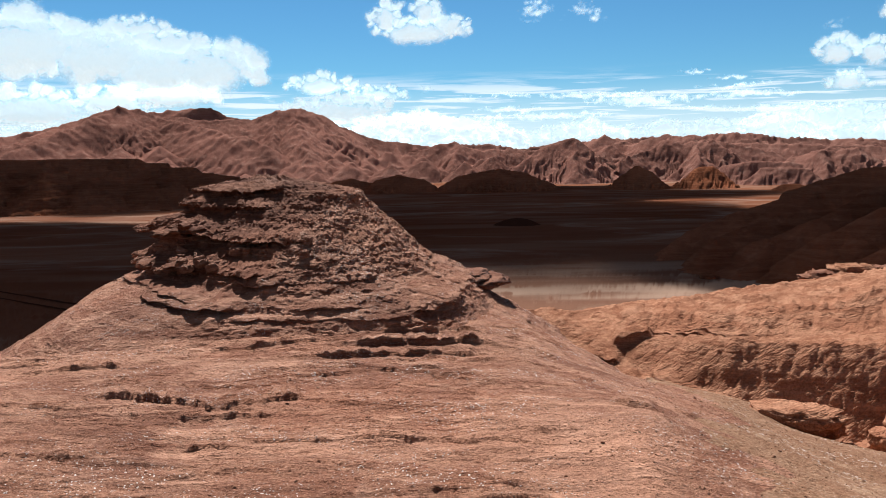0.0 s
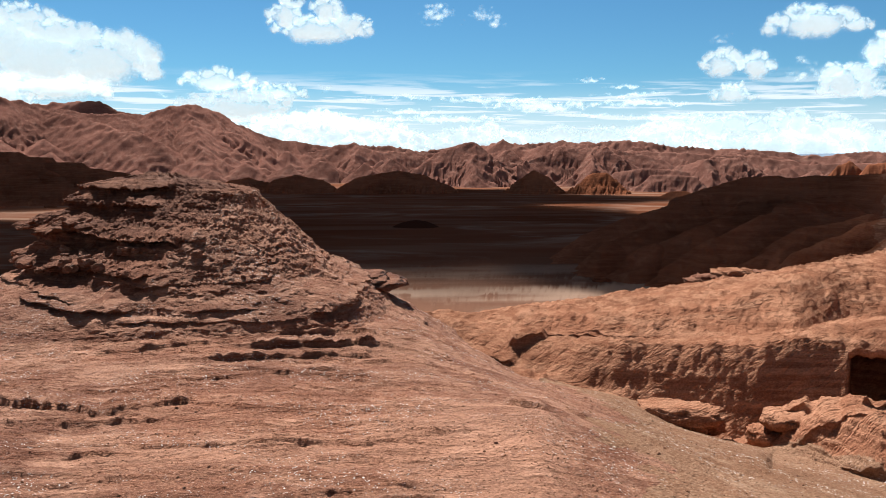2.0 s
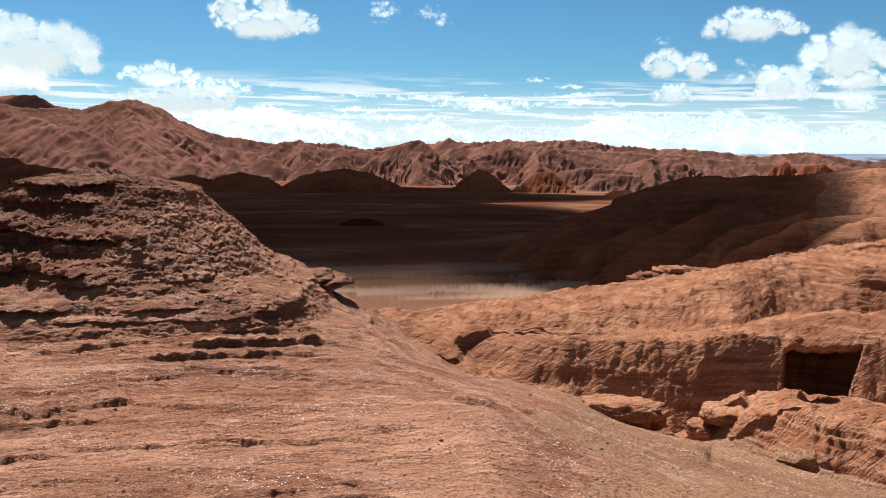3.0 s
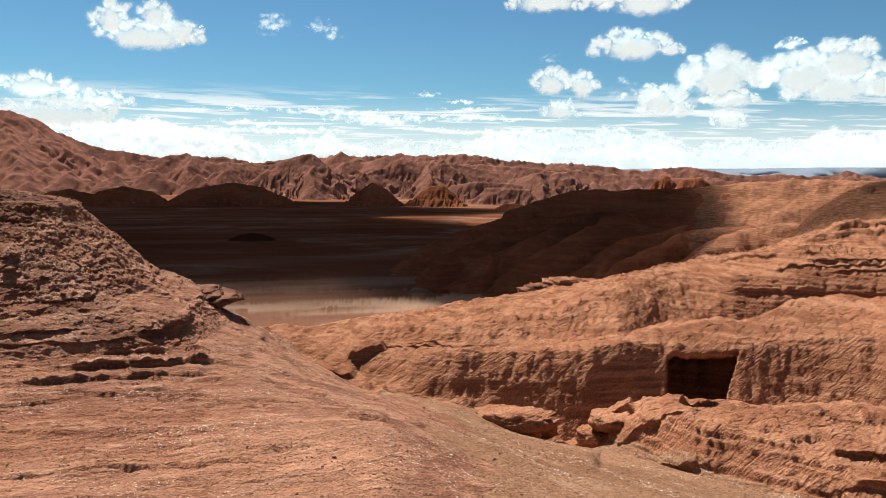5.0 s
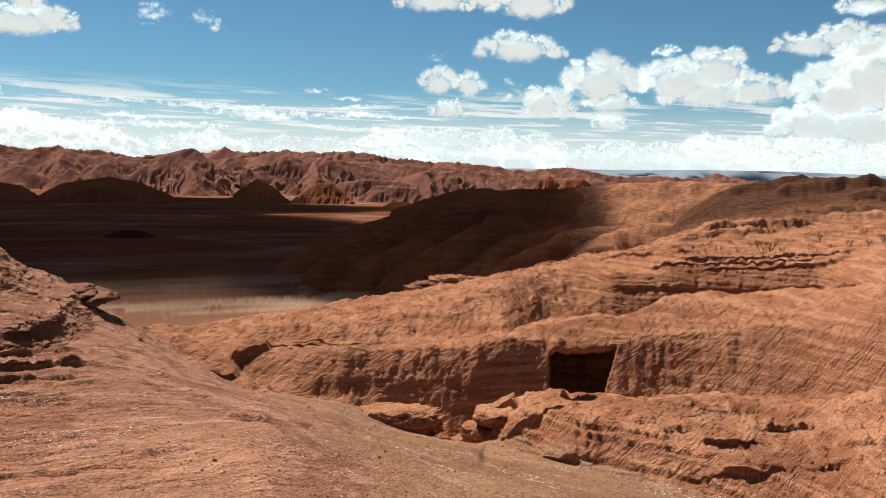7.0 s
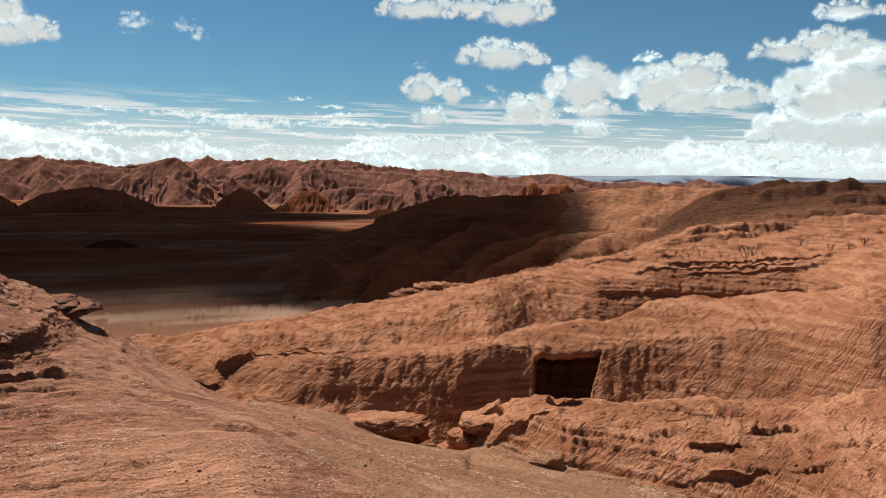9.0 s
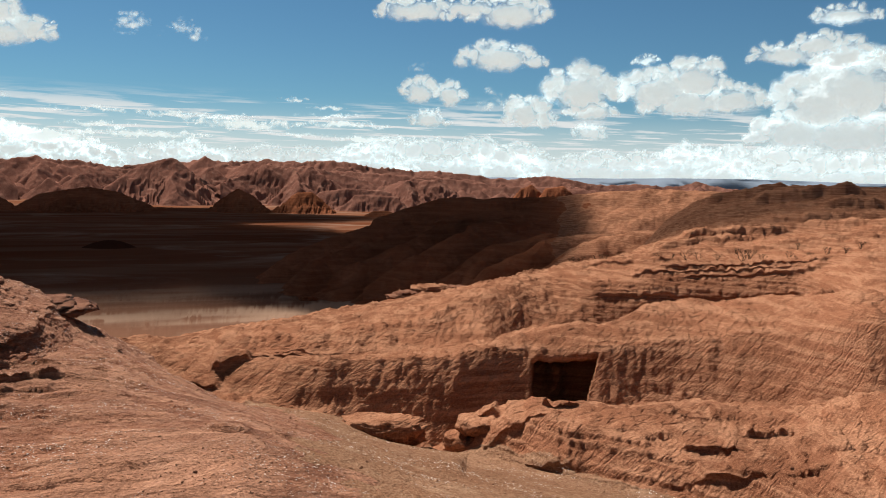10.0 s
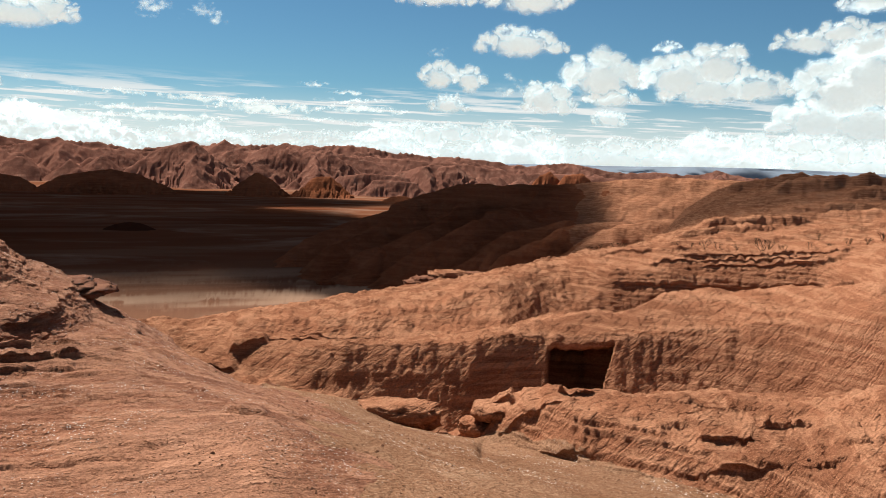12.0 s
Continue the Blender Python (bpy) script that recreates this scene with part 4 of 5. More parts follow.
build_relief("hill", "red pyramid-shaped badland hill with gullied flanks", PYRAMID, 3.4, 14.2, 0.04, 965, 1190, 110, M_FAR, 16.0, 4.0, 0.22, group=CLAY)
NOTCHED = chain([(13.6, 1120, 0.2), (14.5, 1120, 0.72), (16.2, 1120, 0.55), (17.4, 1115, 0.66), (17.9, 1110, 0.1)], 0.75)
build_relief("hill", "rugged red badland hill with dark notches", NOTCHED + spurs(NOTCHED, 2, 8), 11.6, 20.6, 0.04, 1000, 1200, 100, M_FAR, 14.0, 5.0, 0.2, jag=0.06, group=CLAY)
LAYERED = chain([(18.2, 960, -0.95), (19.6, 955, -0.68), (22.4, 960, -0.78)], 0.8) + chain([(20.4, 930, -1.1), (23.0, 925, -1.15)], 0.8)
build_relief("hill", "low red badland hill with layered cliffs", LAYERED, 16.8, 25.2, 0.04, 890, 1030, 90, M_FAR, 11.0, 6.0, 0.22, 0.15, 5.0, group=CLAY)
CLIFFED = chain([(22.2, 1000, -0.55), (23.6, 1000, -0.05), (25.6, 1000, 0.1)], 0.62) + chain([(25.6, 1000, 0.08), (25.9, 985, -0.3)], 1.6) + chain([(23.8, 990, -0.1), (24.2, 950, -1.5)], 0.75)
build_relief("hill", "red badland hill with a cliffed end", CLIFFED, 20.4, 27.6, 0.04, 925, 1080, 90, M_FAR, 11.0, 7.0, 0.2, jag=0.06, group=CLAY)
MOUNDS = [
    (chain([(1.2, 850, -1.35), (2.8, 845, -1.05), (3.7, 845, -0.92), (5.3, 850, -1.2), (6.6, 850, -1.75)], 0.55), -0.8, 8.6),
    (chain([(12.75, 850, -0.88), (12.95, 846, -1.0)], 0.74), 10.6, 15.2),
    (chain([(16.7, 860, -1.02), (17.3, 860, -1.0)], 0.78), 14.6, 19.2),
    (chain([(-3.9, 860, -1.4), (-3.0, 860, -1.2), (-1.6, 860, -1.5)], 0.55), -6.2, 0.6),
    (chain([(-7.2, 870, -1.55), (-6.1, 870, -1.36), (-5.2, 870, -1.6)], 0.55), -10.6, -2.0),
    (chain([(21.7, 800, -2.15), (22.4, 800, -2.12)], 0.5), 20.2, 24.2),
    (chain([(31.5, 1250, -0.42), (32.0, 1250, -0.15), (32.4, 1245, -0.5)], 1.3), 29.8, 34.0),
    (chain([(33.2, 1230, -0.35), (34.1, 1230, -0.2), (34.5, 1230, -0.5)], 1.3), 31.8, 36.2),
]
for k, (lines, a0, a1) in enumerate(MOUNDS):
    mid_r = math.hypot(lines[0][0].x, lines[0][0].y)
    build_relief("hill", "dark rounded clay hill at the edge of the plain", lines, a0, a1, 0.04, mid_r - 75, mid_r + 75, 80, M_RIDGE, 7.0, 10.0 + k, 0.25, jag=0.03, group="dark hills on the pan", blunt=5.0)

build_range("mesa", "flat-topped mountains on the horizon, coloured haze blue-grey", 20, 70, 0.25, 3700, 3950, 4050,
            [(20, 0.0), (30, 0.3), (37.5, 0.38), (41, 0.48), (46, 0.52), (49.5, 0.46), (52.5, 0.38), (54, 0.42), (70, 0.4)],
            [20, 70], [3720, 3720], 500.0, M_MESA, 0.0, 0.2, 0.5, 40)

# the dark flat-topped ridge beyond the butte, with a row of clay buttresses at its foot
LEFT_TOP = chain([(-52, 760, 0.45), (-27.3, 745, 0.36), (-22.9, 740, 0.33), (-19.3, 745, 0.16), (-16.6, 755, -0.34), (-14.2, 765, -0.87), (-11.6, 775, -1.6)], 0.55)
FEET = [spine(a, 690 + 8 * (k % 3), e, a + 0.25, 668 + 6 * (k % 2), e - 0.7, 0.95) for k, (a, e) in enumerate(((-33, -1.9), (-30.4, -1.6), (-28.2, -1.8), (-26.3, -1.55), (-24.6, -1.9), (-22.7, -1.7), (-21.0, -2.0), (-19.2, -1.8), (-17.4, -2.0), (-15.6, -2.1)))]
build_relief("ridge", "dark flat-topped ridge with stony ledges", LEFT_TOP + spurs(LEFT_TOP, 4, 12, 0.9, False, 0.6) + FEET, -46, -9.0, 0.05, 610, 850, 170, M_RIDGE, 9.0, 30.0, 0.22, 0.75, 6.5, category="ridge")

# the clay ridge that runs out into the pan
RIGHT_TOP = chain([(14.0, 285, -6.95), (15.1, 292, -6.5), (16.6, 300, -5.4), (18.1, 306, -4.45), (19.5, 310, -3.8), (21.8, 316, -3.0), (24.0, 320, -2.0), (25.5, 322, -1.6), (27.8, 325, -1.24), (31.6, 325, -1.12), (35.2, 325, -0.78), (39.2, 325, -0.3), (46, 330, -0.4), (54, 330, -0.7)], 0.55)
BUTTRESSES = chain([(23.0, 305, -2.9), (19.0, 275, -5.2), (15.8, 262, -7.5)], 0.75) + chain([(27.5, 305, -2.4), (23.5, 272, -4.4), (19.0, 252, -7.4)], 0.7)
BUTTRESSES += chain([(31.2, 298, -2.3), (27.5, 268, -3.6), (24.0, 245, -5.6), (21.8, 235, -7.6)], 0.7) + chain([(33.6, 270, -3.4), (30.0, 248, -4.3), (26.8, 230, -6.4)], 0.75)
BUTTRESSES += chain([(36.5, 262, -3.2), (32.8, 240, -3.9), (30.2, 225, -5.8)], 0.8) + chain([(39.5, 260, -3.0), (36.0, 232, -3.8), (33.5, 218, -5.6)], 0.8)
BUTTRESSES += [spine(17.9, 268, -5.5, 17.0, 258, -7.0, 0.9), spine(20.6, 262, -5.6, 19.9, 250, -7.2, 0.9), spine(25.8, 246, -5.4, 24.9, 232, -7.2, 0.9), spine(28.8, 236, -5.3, 28.0, 222, -7.0, 0.9)]
build_relief("ridge", "red clay ridge with rounded buttresses running into the plain", RIGHT_TOP + BUTTRESSES, 12.8, 54, 0.05, 205, 352, 210, M_RIDGE, 9.0, 40.0, 0.16, 0.0, 3.4, jag=0.015, category="ridge", blunt=3.5, rough=0.03, caps=True)
uplift = bpy.data.objects["ridge.001"].data
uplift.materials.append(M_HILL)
spots = np.array([p.center[:] for p in uplift.polygons])
uplift.polygons.foreach_set("material_index", (np.degrees(np.arctan2(spots[:, 0], spots[:, 1])) > 34.0 + 3.0 * fbm(spots[:, 0] / 12, spots[:, 1] / 12, 0.0, 4)).astype(np.int32))
build_hill("islet", "small dark mound alone on the clay pan", 4.9, 430, 11.5, 9, 3.4, M_MUD, 0.2, 0.1, 9.0, 30, 90, category="mound")


# ---- clouds ----
def build_cloud(label, puffs, dist, seed, fray=0.10, fine=0.045, swell=1.0, soft=0.5, material=None):
    """A heap cloud as a shell of vapour swelling towards us. puffs: bearing, angle up, width and height in degrees of its main swellings, dist metres away."""
    rnd = random.Random(int(seed * 10))
    heads = []
    for a, e, w, h in puffs:
        heads.append((a, e, w * 0.39, h * 0.39))
        # smaller heads boil out over the upper rim
        for _ in range(int(16 + 6 * w)):
            g = rnd.uniform(-15, 195)
            size = rnd.uniform(0.07, 0.20) * h
            reach = rnd.uniform(0.6, 0.92)
            heads.append((a + w / 2 * reach * math.cos(radians(g)), e + h / 2 * reach * math.sin(radians(g)), size * rnd.uniform(1.0, 1.3), size))
    az = np.arange(min(p[0] - p[2] * 0.85 for p in puffs), max(p[0] + p[2] * 0.85 for p in puffs), fine)[None, :]
    el = np.arange(min(p[1] - p[3] * 0.85 for p in puffs), max(p[1] + p[3] * 1.0 for p in puffs), fine)[:, None]
    wa = az + 0.40 * fbm(az / 0.9, el / 0.9, seed, 4, 0.5)
    we = el + 0.32 * fbm(az / 0.9, el / 0.9, seed + 5.5, 4, 0.5)
    total, bulge = np.full(np.broadcast(az, el).shape, -9.0), np.zeros(np.broadcast(az, el).shape)
    for a, e, hw, hh in heads:
        dy = (we - e) / hh
        d = 1 - np.sqrt(((wa - a) / hw) ** 2 + np.where(dy < 0, dy * 1.2, dy) ** 2)
        total = np.maximum(total, d * hh / (hh + 0.25))
        bulge = np.maximum(bulge, np.sqrt(np.clip(d * (2 - d), 0, 1)) * hh * (0.7 if hh < 0.5 else 1.0) + (0.35 * hh if hh < 0.45 else 0.0) * (d > 0))
    lump = fbm(az / 0.7, el / 0.55, seed + 2.0, 5, 0.5, "billow")
    dense = total + fray * (lump - 0.6) + 0.03 * fbm(az / 0.25, el / 0.2, seed + 8.0, 3, 0.6)
    alpha = smooth(-0.06, soft, dense)
    deep = swell * dist * math.radians(1.0) * (1.15 * bulge + 0.03 * lump)
    r = dist - deep
    a, e = np.radians(az), np.radians(el)
    x, y, z = r * np.sin(a) * np.cos(e), r * np.cos(a) * np.cos(e), EYE_Z + r * np.sin(e)
    rows, cols = total.shape
    i = np.arange(rows * cols).reshape(rows, cols)
    keep = (np.maximum.reduce([alpha[:-1, :-1], alpha[1:, :-1], alpha[:-1, 1:], alpha[1:, 1:]]) > 0.004).ravel()
    quads = np.stack([i[:-1, :-1], i[:-1, 1:], i[1:, 1:], i[1:, :-1]], -1).reshape(-1, 4)[keep]
    used, flat_i = np.unique(quads, return_inverse=True)
    q = flat_i.reshape(-1, 4)
    mesh = tri_mesh("cloud", np.stack([x, y, z], -1).reshape(-1, 3)[used], np.concatenate([q[:, [0, 1, 2]], q[:, [0, 2, 3]]]), material or M_CLOUD)
    mesh.attributes.new("dense", "FLOAT", "POINT").data.foreach_set("value", alpha.ravel()[used].astype(np.float32))
    return tagged(new("cloud", mesh), label, "cloud", group="clouds in the sky")


HEAP = "white heap cloud with a grey underside"
WISP = "small ragged scrap of white cloud"
WEST_CLOUDS = [
    ((-25.7, 6.67, 9.8, 4.9), (-21.6, 6.12, 9.1, 4.5), (-18.1, 5.49, 9.8, 4.2), (-15.0, 5.52, 7.6, 4.5), (-18.9, 8.04, 4.2, 1.9), (-17.0, 7.06, 5.3, 2.3), (-26.0, 5.52, 4.2, 2.3), (-12.8, 6.23, 2.3, 1.1)),
    ((-17.5, 4.11, 6.8, 2.7), (-25.3, 3.05, 9.8, 3.0), (-20.8, 3.57, 6.1, 2.3), (-6.8, 2.96, 8.3, 2.3)),
    ((-1.5, 7.97, 6.4, 2.3), (-3.5, 8.88, 2.3, 2.3), (-0.9, 9.2, 2.3, 2.3), (0.4, 8.29, 3.4, 1.9)),
    ((-7.9, 4.62, 4.9, 1.9),),
    ((-4.2, 4.03, 4.2, 1.4),),
]
SMALL_CLOUDS = [
    ((24.1, 10.84, 5.7, 1.9), (30.4, 10.71, 5.7, 2.7), (27.4, 11.09, 4.5, 1.5)),
    ((29.7, 7.94, 5.7, 2.3), (29.0, 8.47, 2.3, 1.5), (32.0, 7.79, 1.9, 1.4)),
    ((24.4, 5.66, 3.0, 2.1), (26.5, 5.53, 2.4, 2.1)),
    ((25.1, 3.91, 3.2, 1.5),),
    ((31.5, 4.35, 3.0, 2.7), (31.1, 5.07, 1.7, 1.5), (32.8, 4.0, 1.9, 1.4)),
    ((35.1, 5.84, 4.9, 3.8), (35.7, 4.59, 3.8, 1.9), (36.0, 6.57, 2.3, 1.9)),
    ((35.7, 3.32, 2.3, 1.4),),
]
EAST_CLOUDS = [
    ((39.9, 5.86, 5.3, 3.4), (42.3, 6.55, 4.5, 3.0), (41.7, 5.16, 6.1, 2.7), (44.7, 5.32, 4.2, 2.4), (42.9, 7.41, 2.3, 1.5)),
    ((47.5, 7.98, 4.9, 1.7), (49.3, 8.57, 3.4, 1.9), (50.9, 7.87, 4.2, 2.3)),
    ((49.9, 5.11, 6.4, 4.2), (51.6, 5.73, 6.8, 4.9), (48.4, 3.26, 6.4, 3.0), (51.5, 3.1, 8.3, 3.8)),
    ((50.7, 10.21, 4.5, 1.5),),
    ((39.2, 7.86, 1.7, 0.9),),
]
for k, puffs in enumerate(WEST_CLOUDS + SMALL_CLOUDS + EAST_CLOUDS):
    build_cloud(HEAP, puffs, 3500 + 40 * k, 100.0 + 5.3 * k)
SCRAPS = [(6.3, 9.07, 2.3, 1.3), (9.4, 9.24, 1.5, 1.1), (9.9, 8.66, 1.4, 0.7), (29.1, 5.11, 2.7, 1.1), (-1.0, 4.36, 1.4, 0.6), (29.3, 5.77, 1.5, 0.9), (6.1, 9.36, 1.9, 1.4), (9.4, 9.06, 1.9, 1.0), (24.4, 7.28, 1.5, 0.9), (-1.0, 4.42, 1.0, 0.5), (-11.5, 3.81, 1.0, 0.6)]
for k, (a, e, w, h) in enumerate(SCRAPS):
    build_cloud(WISP, ((a, e, w * 0.9, h * 0.8),), 3400 + 30 * k, 400.0 + 3.1 * k, 0.8, 0.045, 0.6, 1.6, M_STREAK)
# flat streaks of cloud in the lower sky
for k, puffs in enumerate([(1.7, 3.79, 2.3, 0.3), (4.6, 3.91, 2.9, 0.4), (8.6, 3.73, 4.9, 0.5), (13.2, 3.27, 8.3, 0.8), (11.4, 3.74, 5.7, 0.4), (18.3, 4.55, 3.0, 0.3), (16.3, 5.02, 1.9, 0.3), (19.4, 3.49, 6.8, 0.6), (21.3, 2.55, 7.6, 0.6), (4.2, 2.96, 5.3, 0.5), (7.2, 2.43, 8.3, 0.8), (1.3, 2.07, 6.1, 1.0), (18.7, 4.02, 5.3, 0.3), (0.4, 1.18, 9.8, 1.3), (-1.7, 2.26, 6.1, 1.5), (16.5, 2.77, 4.5, 0.4), (-8.3, 2.43, 7.6, 1.5), (-2.4, 2.34, 7.6, 1.1), (2.1, 1.89, 4.5, 0.5), (-5.4, 1.65, 9.8, 1.1)]):
    build_cloud("thin flat streak of white cloud", (puffs,), 4200 + 10 * k, 500.0 + 3.7 * k, 0.25, 0.045, 0.1, 0.45, M_STREAK)

# the bank of heaped cloud low over the horizon
rnd = random.Random(5)
for k, (az0, az1, el, tall) in enumerate(((-32, -16, 2.2, 1.5), (-12, 3, 1.6, 1.5), (2, 11, 1.15, 1.5), (9, 22, 1.2, 1.5), (20, 32, 1.9, 1.7), (29, 44, 1.5, 1.6), (41, 60, 1.6, 2.0))):
    puffs = []
    a = az0
    while a < az1:
        w = rnd.uniform(1.2, 2.6)
        puffs.append((a, el + rnd.uniform(-0.35, 0.35), w, tall * rnd.uniform(0.6, 1.1)))
        a += w * 0.55
    puffs += [(az0 + 2.5 * j, 0.5, 6.0, 2.2) for j in range(int((az1 - az0) / 2.5) + 1)]
    build_cloud("long white bank of heaped cloud low over the horizon", puffs, 4300 + 40 * k, 200.0 + 7.7 * k, 0.12, 0.05, 0.8)


def build_shade_cloud(spots, height, seed, full=0.95):
    """A flat cloud high overhead, out of view. spots: x, y and half widths of where its shade falls on the plain."""
    v, t = BALLS[4]
    shift = SUN_WAY * ((height - PLAIN_Z) / SUN_WAY.z)
    verts, tris, thick, count = [], [], [], 0
    for k, (x, y, hx, hy) in enumerate(spots):
        p = v * np.array([hx * 1.06, hy * 1.06, 26.0])
        thick.append(full * smooth(0.0, 0.75, np.abs(v[:, 2])))
        s = 70.0
        grow = 0.30 * fbm((p[:, 0] + x) / s + seed, (p[:, 1] + y) / s, k * 3.3, 5, 0.6) + 0.15 * fbm((p[:, 0] + x) / 22 + seed, (p[:, 1] + y) / 22, k * 1.3, 3, 0.6)
        p = p * (1 + grow)[:, None]
        verts.append(p + np.array([x + shift.x, y + shift.y, height + 18 * (k % 3)]))
        tris.append(t + count)
        count += len(v)
    mesh = tri_mesh("cloud", np.concatenate(verts), np.concatenate(tris), M_SHADE)
    mesh.attributes.new("dense", "FLOAT", "POINT").data.foreach_set("value", np.concatenate(thick).astype(np.float32))
    return tagged(new("cloud", mesh), "broad flat cloud out of view overhead, placed to shade the land", "cloud", group="clouds overhead")


build_shade_cloud([(20, 448, 190, 208), (-150, 275, 145, 150), (-70, 420, 160, 130), (-250, 420, 120, 90), (-60, 600, 110, 110)], 720, 1.0)
build_shade_cloud([(60, 715, 240, 95), (50, 860, 200, 85)], 760, 2.0)
build_shade_cloud([(118, 258, 70, 74), (145, 300, 60, 60)], 700, 3.0, 0.86)
build_shade_cloud([(-340, 735, 235, 165), (-200, 760, 120, 110), (-560, 700, 160, 170)], 740, 4.0)
build_shade_cloud([(-385, 1385, 80, 60)], 800, 5.0)
build_shade_cloud([(485, 745, 55, 45)], 780, 6.0)
# a thin cloud added out of view to dim the upland on the right
build_shade_cloud([(108, 62, 58, 36), (168, 100, 60, 50)], 690, 7.0, 0.55)


# ---- rocks, stones and plants on the ground ----
GROUND_AZ = np.degrees(np.arctan2(ground_points[-1, :, 0], ground_points[-1, :, 1]))


def ground_z(az, r):
    """The ground's height at a bearing and distance."""
    c = int(np.argmin(np.abs(GROUND_AZ - az)))
    col = ground_points[:, c]
    return float(np.interp(r, np.maximum.accumulate(np.hypot(col[:, 0], col[:, 1])), col[:, 2]))


def rock_slab(seed, length, depth, thick, level=4):
    """A broken bed of rock: flat-topped, undercut, with a ragged edge. Its front looks along -y."""
    v, t = BALLS[level]
    p = np.sign(v) * np.abs(v) ** np.array([0.75, 0.75, 0.45])
    n = 0.30 * fbm(p[:, 0] * 1.9 + seed, p[:, 1] * 1.6, p[:, 2] * 0.8, 4, 0.6) + 0.16 * (fbm(p[:, 0] * 4 + seed, p[:, 1] * 4, p[:, 2] * 3, 3, 0.6, "ridge") - 0.8) + 0.22 * fbm(p[:, 0] * 0.7 + seed, p[:, 1] * 0.7, p[:, 2] * 5.5, 3, 0.6)
    p = p * (1 + n)[:, None]
    p = p * (1 - 0.22 * smooth(0.2, -0.9, p[:, 2]))[:, None] * np.array([1, 1, 1])
    z = p[:, 2] * thick / 2
    z = z + 0.10 * thick * fbm(p[:, 0] * length * 1.2 + seed, p[:, 1] * depth * 1.2, 3.0, 3)
    return np.stack([p[:, 0] * length / 2, p[:, 1] * depth / 2, z], -1), t


def place(points, az, r, z, turn=0.0, tilt=0.0):
    """Points of a thing whose front looks towards the camera's ridge, set out at a bearing."""
    m = pose(*bearing(az, r, z), tilt, 0, -az + turn)
    return points @ np.array(m.to_3x3()).T + np.array(m.translation)


def add_slab(label, az, r, length, depth, thick, seed, rise=0.5, turn=0.0, tilt=0.0, material=None, parent=None, z=None, name="rock_ledge"):
    p, t = rock_slab(seed, length, depth, thick)
    base = ground_z(az, r) if z is None else z
    ob = new(name, tri_mesh(name, place(p, az, r, base + thick * (rise - 0.5), turn, tilt), t, material or M_ROCK))
    if parent:
        ob.parent = parent
        return ob
    return tagged(ob, label, "rock", group="rock ledges")


add_slab("dark square block of rock alone at the edge of the plain", 17.3, 246, 4.6, 4.0, 2.7, 71.0, 0.45, 5, material=M_RIDGE, z=PLAIN_Z, name="boulder")
add_slab("small dark rock on the clay pan", -18.0, 640, 7.0, 5.0, 3.2, 72.0, 0.4, 0, material=M_RIDGE, z=PLAIN_Z, name="boulder")

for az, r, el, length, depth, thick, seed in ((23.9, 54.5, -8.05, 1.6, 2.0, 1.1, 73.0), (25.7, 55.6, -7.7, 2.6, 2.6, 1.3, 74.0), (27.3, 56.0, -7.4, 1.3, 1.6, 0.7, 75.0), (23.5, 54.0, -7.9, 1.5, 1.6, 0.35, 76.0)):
    # short blocks take the darker rock in place of their undercut shade
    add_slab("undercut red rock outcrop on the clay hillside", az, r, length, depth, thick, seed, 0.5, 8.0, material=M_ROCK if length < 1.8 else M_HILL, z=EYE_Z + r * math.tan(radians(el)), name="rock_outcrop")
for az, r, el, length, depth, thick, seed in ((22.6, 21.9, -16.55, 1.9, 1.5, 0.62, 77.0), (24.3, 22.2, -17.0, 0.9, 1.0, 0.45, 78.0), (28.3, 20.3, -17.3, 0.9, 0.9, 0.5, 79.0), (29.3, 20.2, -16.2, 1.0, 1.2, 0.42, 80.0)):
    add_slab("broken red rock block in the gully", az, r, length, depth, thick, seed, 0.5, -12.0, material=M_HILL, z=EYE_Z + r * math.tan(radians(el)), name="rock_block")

# beds standing out of the butte's lower slope
for k, (az, el, r, length, depth, thick) in enumerate(((1.1, -8.75, 25.6, 2.4, 3.0, 0.42), (0.5, -8.3, 25.8, 2.2, 3.0, 0.26))):
    p, t = rock_slab(120 + 2.3 * k, length, depth, thick)
    ob = new("ledge", tri_mesh("ledge", place(p, az, r + depth * 0.25, EYE_Z + r * math.tan(radians(el)) + 0.02, (k % 5 - 2) * 4.0), t, M_ROCK))
    ob.parent = butte


def stone_shape(seed, level=2):
    v, t = BALLS[level]
    p = np.sign(v) * np.abs(v) ** 0.6
    n = 0.45 * fbm(p[:, 0] * 1.1 + seed, p[:, 1] * 1.1, p[:, 2] * 1.1, 3, 0.6)
    return p * (1 + n)[:, None] * np.array([1.0, 0.75, 0.6]), t


STONES = []
for k in range(7):
    p, t = stone_shape(10.7 * k, 3)
    STONES.append(tri_mesh("boulder", p * 0.5, t, M_NEAR, False))


def butte_hit(az, el):
    """Where a line of sight from the camera's place first meets the butte."""
    way = bearing(az, math.cos(radians(el)), math.sin(radians(el)))
    rel = butte_points - np.array([0, 0, EYE_Z])
    dist = np.linalg.norm(rel, axis=-1)
    near = (rel @ np.array(way)) / dist
    near = np.where(near > math.cos(radians(0.25)), dist, 1e9)
    i = np.unravel_index(np.argmin(near), near.shape)
    return butte_points[i] if near[i] < 1e8 else None


rnd = random.Random(11)
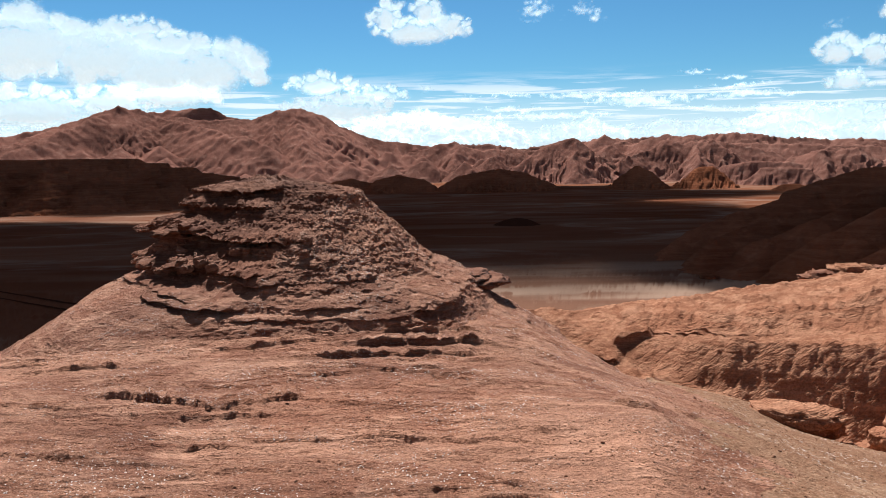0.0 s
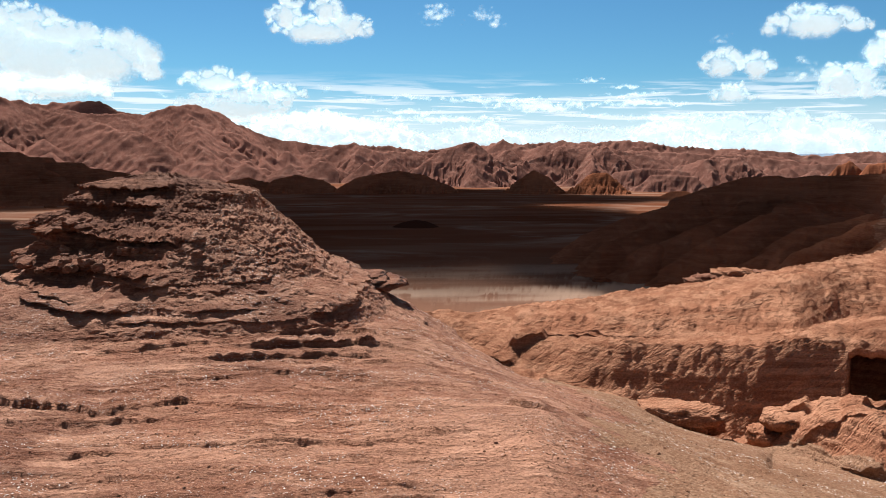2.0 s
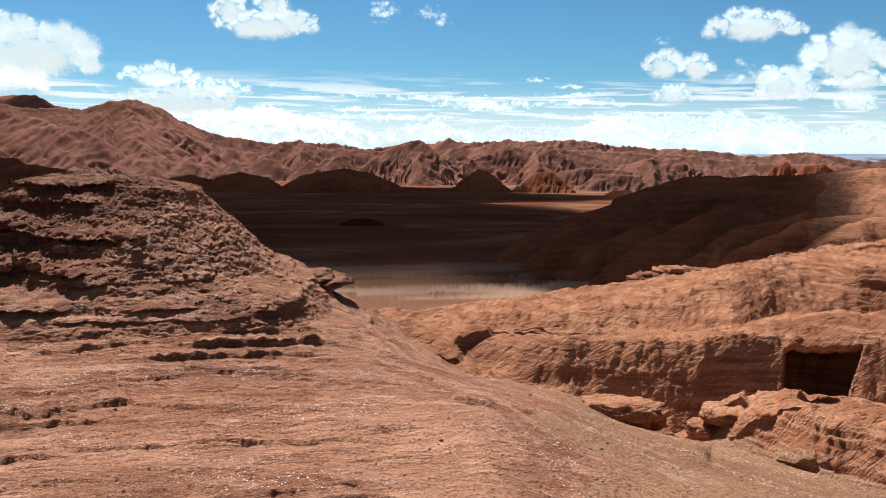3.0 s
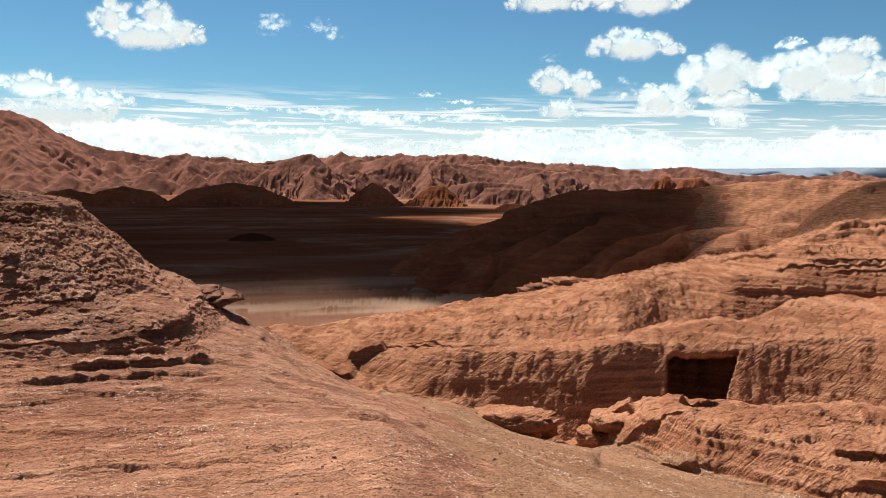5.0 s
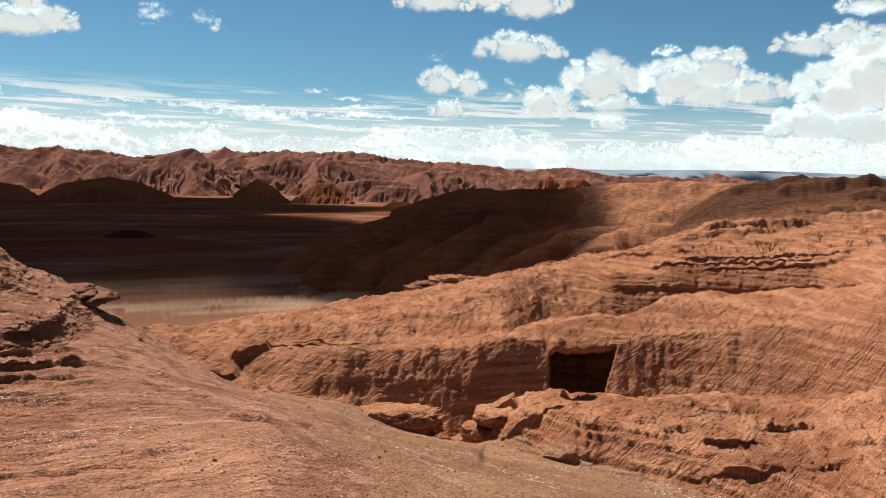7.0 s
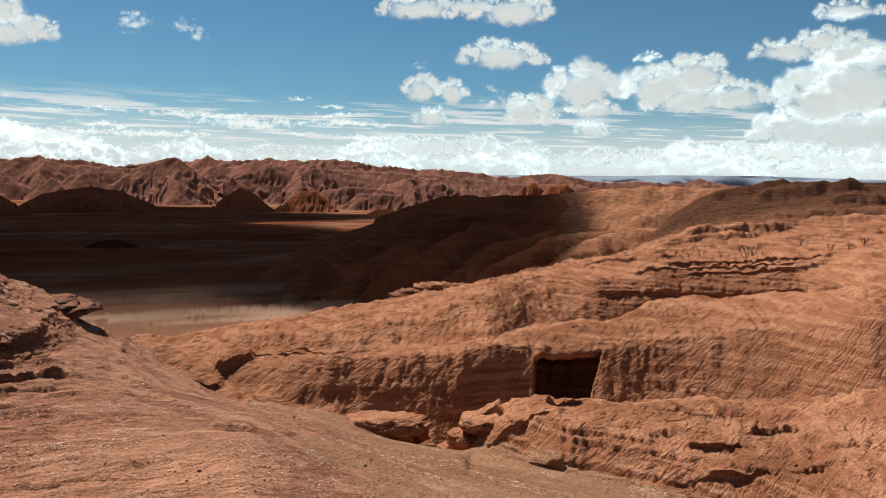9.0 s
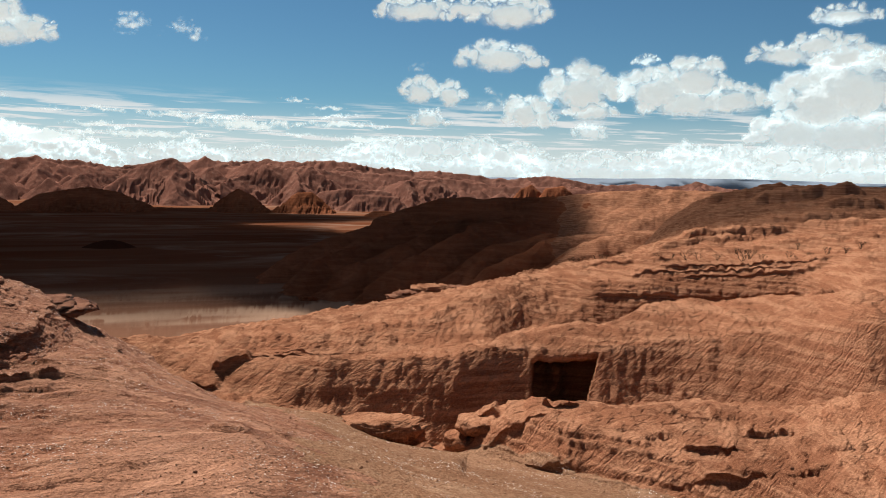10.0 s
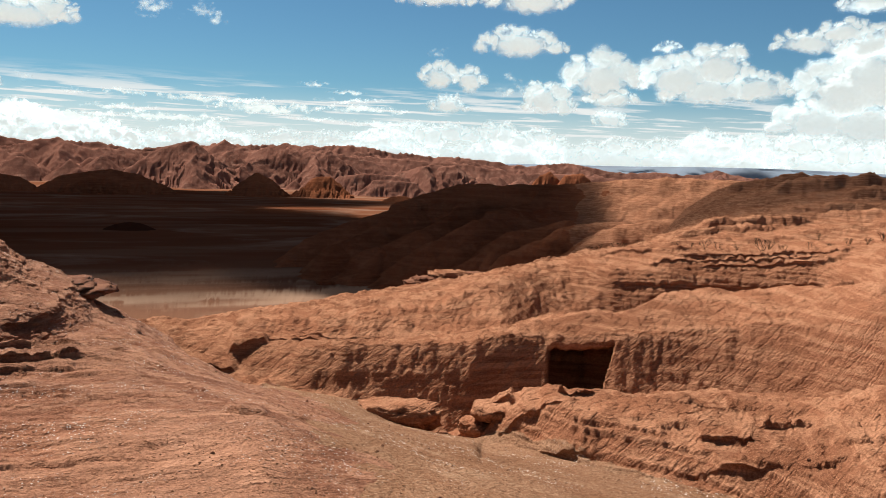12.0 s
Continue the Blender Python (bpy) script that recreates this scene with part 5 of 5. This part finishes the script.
for k in range(22):
    az, el = (rnd.uniform(-18.0, -9), rnd.uniform(-6.8, -5.2)) if k < 18 else (rnd.uniform(-22, -5), rnd.uniform(-10.5, -7.0))
    hit = butte_hit(az, el)
    if hit is None:
        continue
    s = rnd.uniform(0.14, 0.38) if k < 18 else rnd.uniform(0.08, 0.2)
    ob = tagged(new("boulder", STONES[k % 7]), "angular red rock fallen from the butte's ledges", "boulder", group="rubble on the butte")
    ob.matrix_world = pose(hit[0], hit[1] - 0.1 * s, hit[2] + 0.02 * s, rnd.uniform(-20, 20), rnd.uniform(-20, 20), rnd.uniform(0, 360)) @ Matrix.Diagonal((s, s, s, 1))

for k in range(26):
    az, r = rnd.uniform(-26, 50), rnd.uniform(8.0, 18.0)
    s = rnd.uniform(0.025, 0.06) * (1.5 if k % 9 == 0 else 1.0)
    ob = tagged(new("stone", STONES[k % 7]), "small loose red stone lying on the ground", "stone", group="loose stones")
    ob.matrix_world = pose(*bearing(az, r, ground_z(az, r) + 0.1 * s), rnd.uniform(-15, 15), rnd.uniform(-15, 15), rnd.uniform(0, 360)) @ Matrix.Diagonal((s, s, s, 1))


def scatter_gravel(count, seed):
    """Small grit strewn over the near ground, thickest on the scree."""
    rnd = np.random.RandomState(seed)
    cols = ground_points.shape[1]
    r_all = np.hypot(ground_points[..., 0], ground_points[..., 1])
    sets = np.argwhere((r_all > 6.0) & (r_all < 19.0) & (GROUND_AZ[None, :] > -28) & (GROUND_AZ[None, :] < 56))
    pick = sets[rnd.randint(0, len(sets), count)]
    at = ground_points[pick[:, 0], pick[:, 1]]
    az = np.degrees(np.arctan2(at[:, 0], at[:, 1]))
    keep = rnd.uniform(0, 1, count) < np.where(az > 8, 1.0, 0.25 + 0.75 * smooth(0.0, 0.2, fbm(at[:, 0] / 1.5, at[:, 1] / 1.5, 3.3, 3)))
    at = at[keep]
    shape, t = BALLS[1]
    size = 0.006 + 0.014 * rnd.uniform(0, 1, len(at)) ** 4
    jit = rnd.uniform(0.6, 1.3, (len(at), len(shape), 1))
    axes = rnd.uniform(0.6, 1.3, (len(at), 1, 3)) * np.array([1, 1, 0.7])
    verts = (at + np.array([0, 0, 0.003]))[:, None, :] + shape[None] * jit * axes * size[:, None, None]
    tris = t[None] + (np.arange(len(at)) * len(shape))[:, None, None]
    return verts.reshape(-1, 3), tris.reshape(-1, 3)


gv, gt = scatter_gravel(8000, 3)
tagged(new("gravel", tri_mesh("gravel", gv, gt, M_GRAVEL, False)), "pale and red grit strewn over the scree slope", "gravel", kind="stuff")


def shrub_stems(seed, height):
    """The stems of a leafless desert shrub: forked twigs rising from one root."""
    rnd = random.Random(seed)
    verts, tris = [], []

    def twig(a, b, ra, rb):
        d = (b - a).normalized()
        u = d.orthogonal().normalized()
        w = d.cross(u)
        i = len(verts)
        for c, rad in ((a, ra), (b, rb)):
            for k in range(3):
                g = 2 * math.pi * k / 3
                verts.append(c + (u * math.cos(g) + w * math.sin(g)) * rad)
        for k in range(3):
            j = (k + 1) % 3
            tris.extend([(i + k, i + j, i + 3 + j), (i + k, i + 3 + j, i + 3 + k)])

    def grow(a, way, length, rad, depth):
        b = a + way * length
        twig(a, b, rad, rad * 0.65)
        if depth:
            for _ in range(rnd.randint(2, 3)):
                turn = Vector((rnd.uniform(-1, 1), rnd.uniform(-1, 1), rnd.uniform(-0.1, 0.9))) * 0.75
                grow(b, (way + turn).normalized(), length * rnd.uniform(0.6, 0.85), rad * 0.62, depth - 1)

    stems = []
    for _ in range(rnd.randint(4, 6)):
        verts.clear(), tris.clear()
        grow(Vector((0, 0, -0.05)), Vector((rnd.uniform(-0.7, 0.7), rnd.uniform(-0.7, 0.7), 1)).normalized(), height * 0.34, height * 0.022, 3)
        stems.append(tri_mesh("stem", np.array([v[:] for v in verts]), np.array(tris), M_TWIG))
    return stems


SHRUBS = [shrub_stems(k, 1.0) for k in range(5)]
SPOTS = [(34.9, 63, .6), (35.6, 66, .75), (36.6, 68, .9), (37.1, 69, .7), (38.2, 66, .6), (33.9, 70, .8), (42.3, 53.2, .75), (43.0, 53.4, .6), (44.2, 53.6, .5), (45.7, 53.0, .9), (46.1, 53.4, .8), (47.0, 53.8, .5), (48.4, 53.6, .6),
         (49.6, 54.0, .5), (50.6, 54, .6), (51.6, 54.4, .5), (40.6, 53.4, .5), (41.4, 54, .45), (45.3, 57, .5), (48.9, 58, .55), (52.4, 55, .6), (46.2, 50.2, .5)]
for k, (az, r, h) in enumerate(SPOTS):
    shrub = tagged(new("shrub"), "bare brown twiggy desert shrub on a rock terrace", "shrub", group="desert shrubs")
    shrub.matrix_world = pose(*bearing(az, r, ground_z(az, r)), 0, 0, 67 * k) @ Matrix.Diagonal((h * 1.25, h * 1.25, h, 1))
    for mesh in SHRUBS[k % 5]:
        new("stem", mesh).parent = shrub


def build_track(offset, wide, tall):
    """One edge of a driven track: a low berm of churned mud across the pan."""
    a, b = bearing(-33, 330, PLAIN_Z), bearing(-21.5, 216, PLAIN_Z)
    way = (b - a).normalized()
    side = Vector((way.y, -way.x, 0))
    s = np.linspace(0, (b - a).length, 160)
    mid = np.array(a)[None] + np.array(way)[None] * s[:, None] + np.array(side)[None] * (offset + 0.5 * fbm(s / 22, offset, 0.0, 3))[:, None]
    rows = []
    for f, h in ((-1, -0.1), (-0.55, 0.7), (0, 1), (0.5, 0.8), (1, -0.1)):
        lift = tall * h * (0.6 + 0.5 * fbm(s / 3, f, offset, 3))
        rows.append(mid + np.array(side)[None] * (f * wide / 2) + np.array([0, 0, 1.0])[None] * (lift + 0.02)[:, None])
    return tagged(new("track", sheet_mesh("track", np.array(rows), False, M_MUD)), "dark driven track across the clay pan", "track", kind="structure")


build_track(0.0, 1.1, 0.22)
build_track(5.6, 0.8, 0.12)
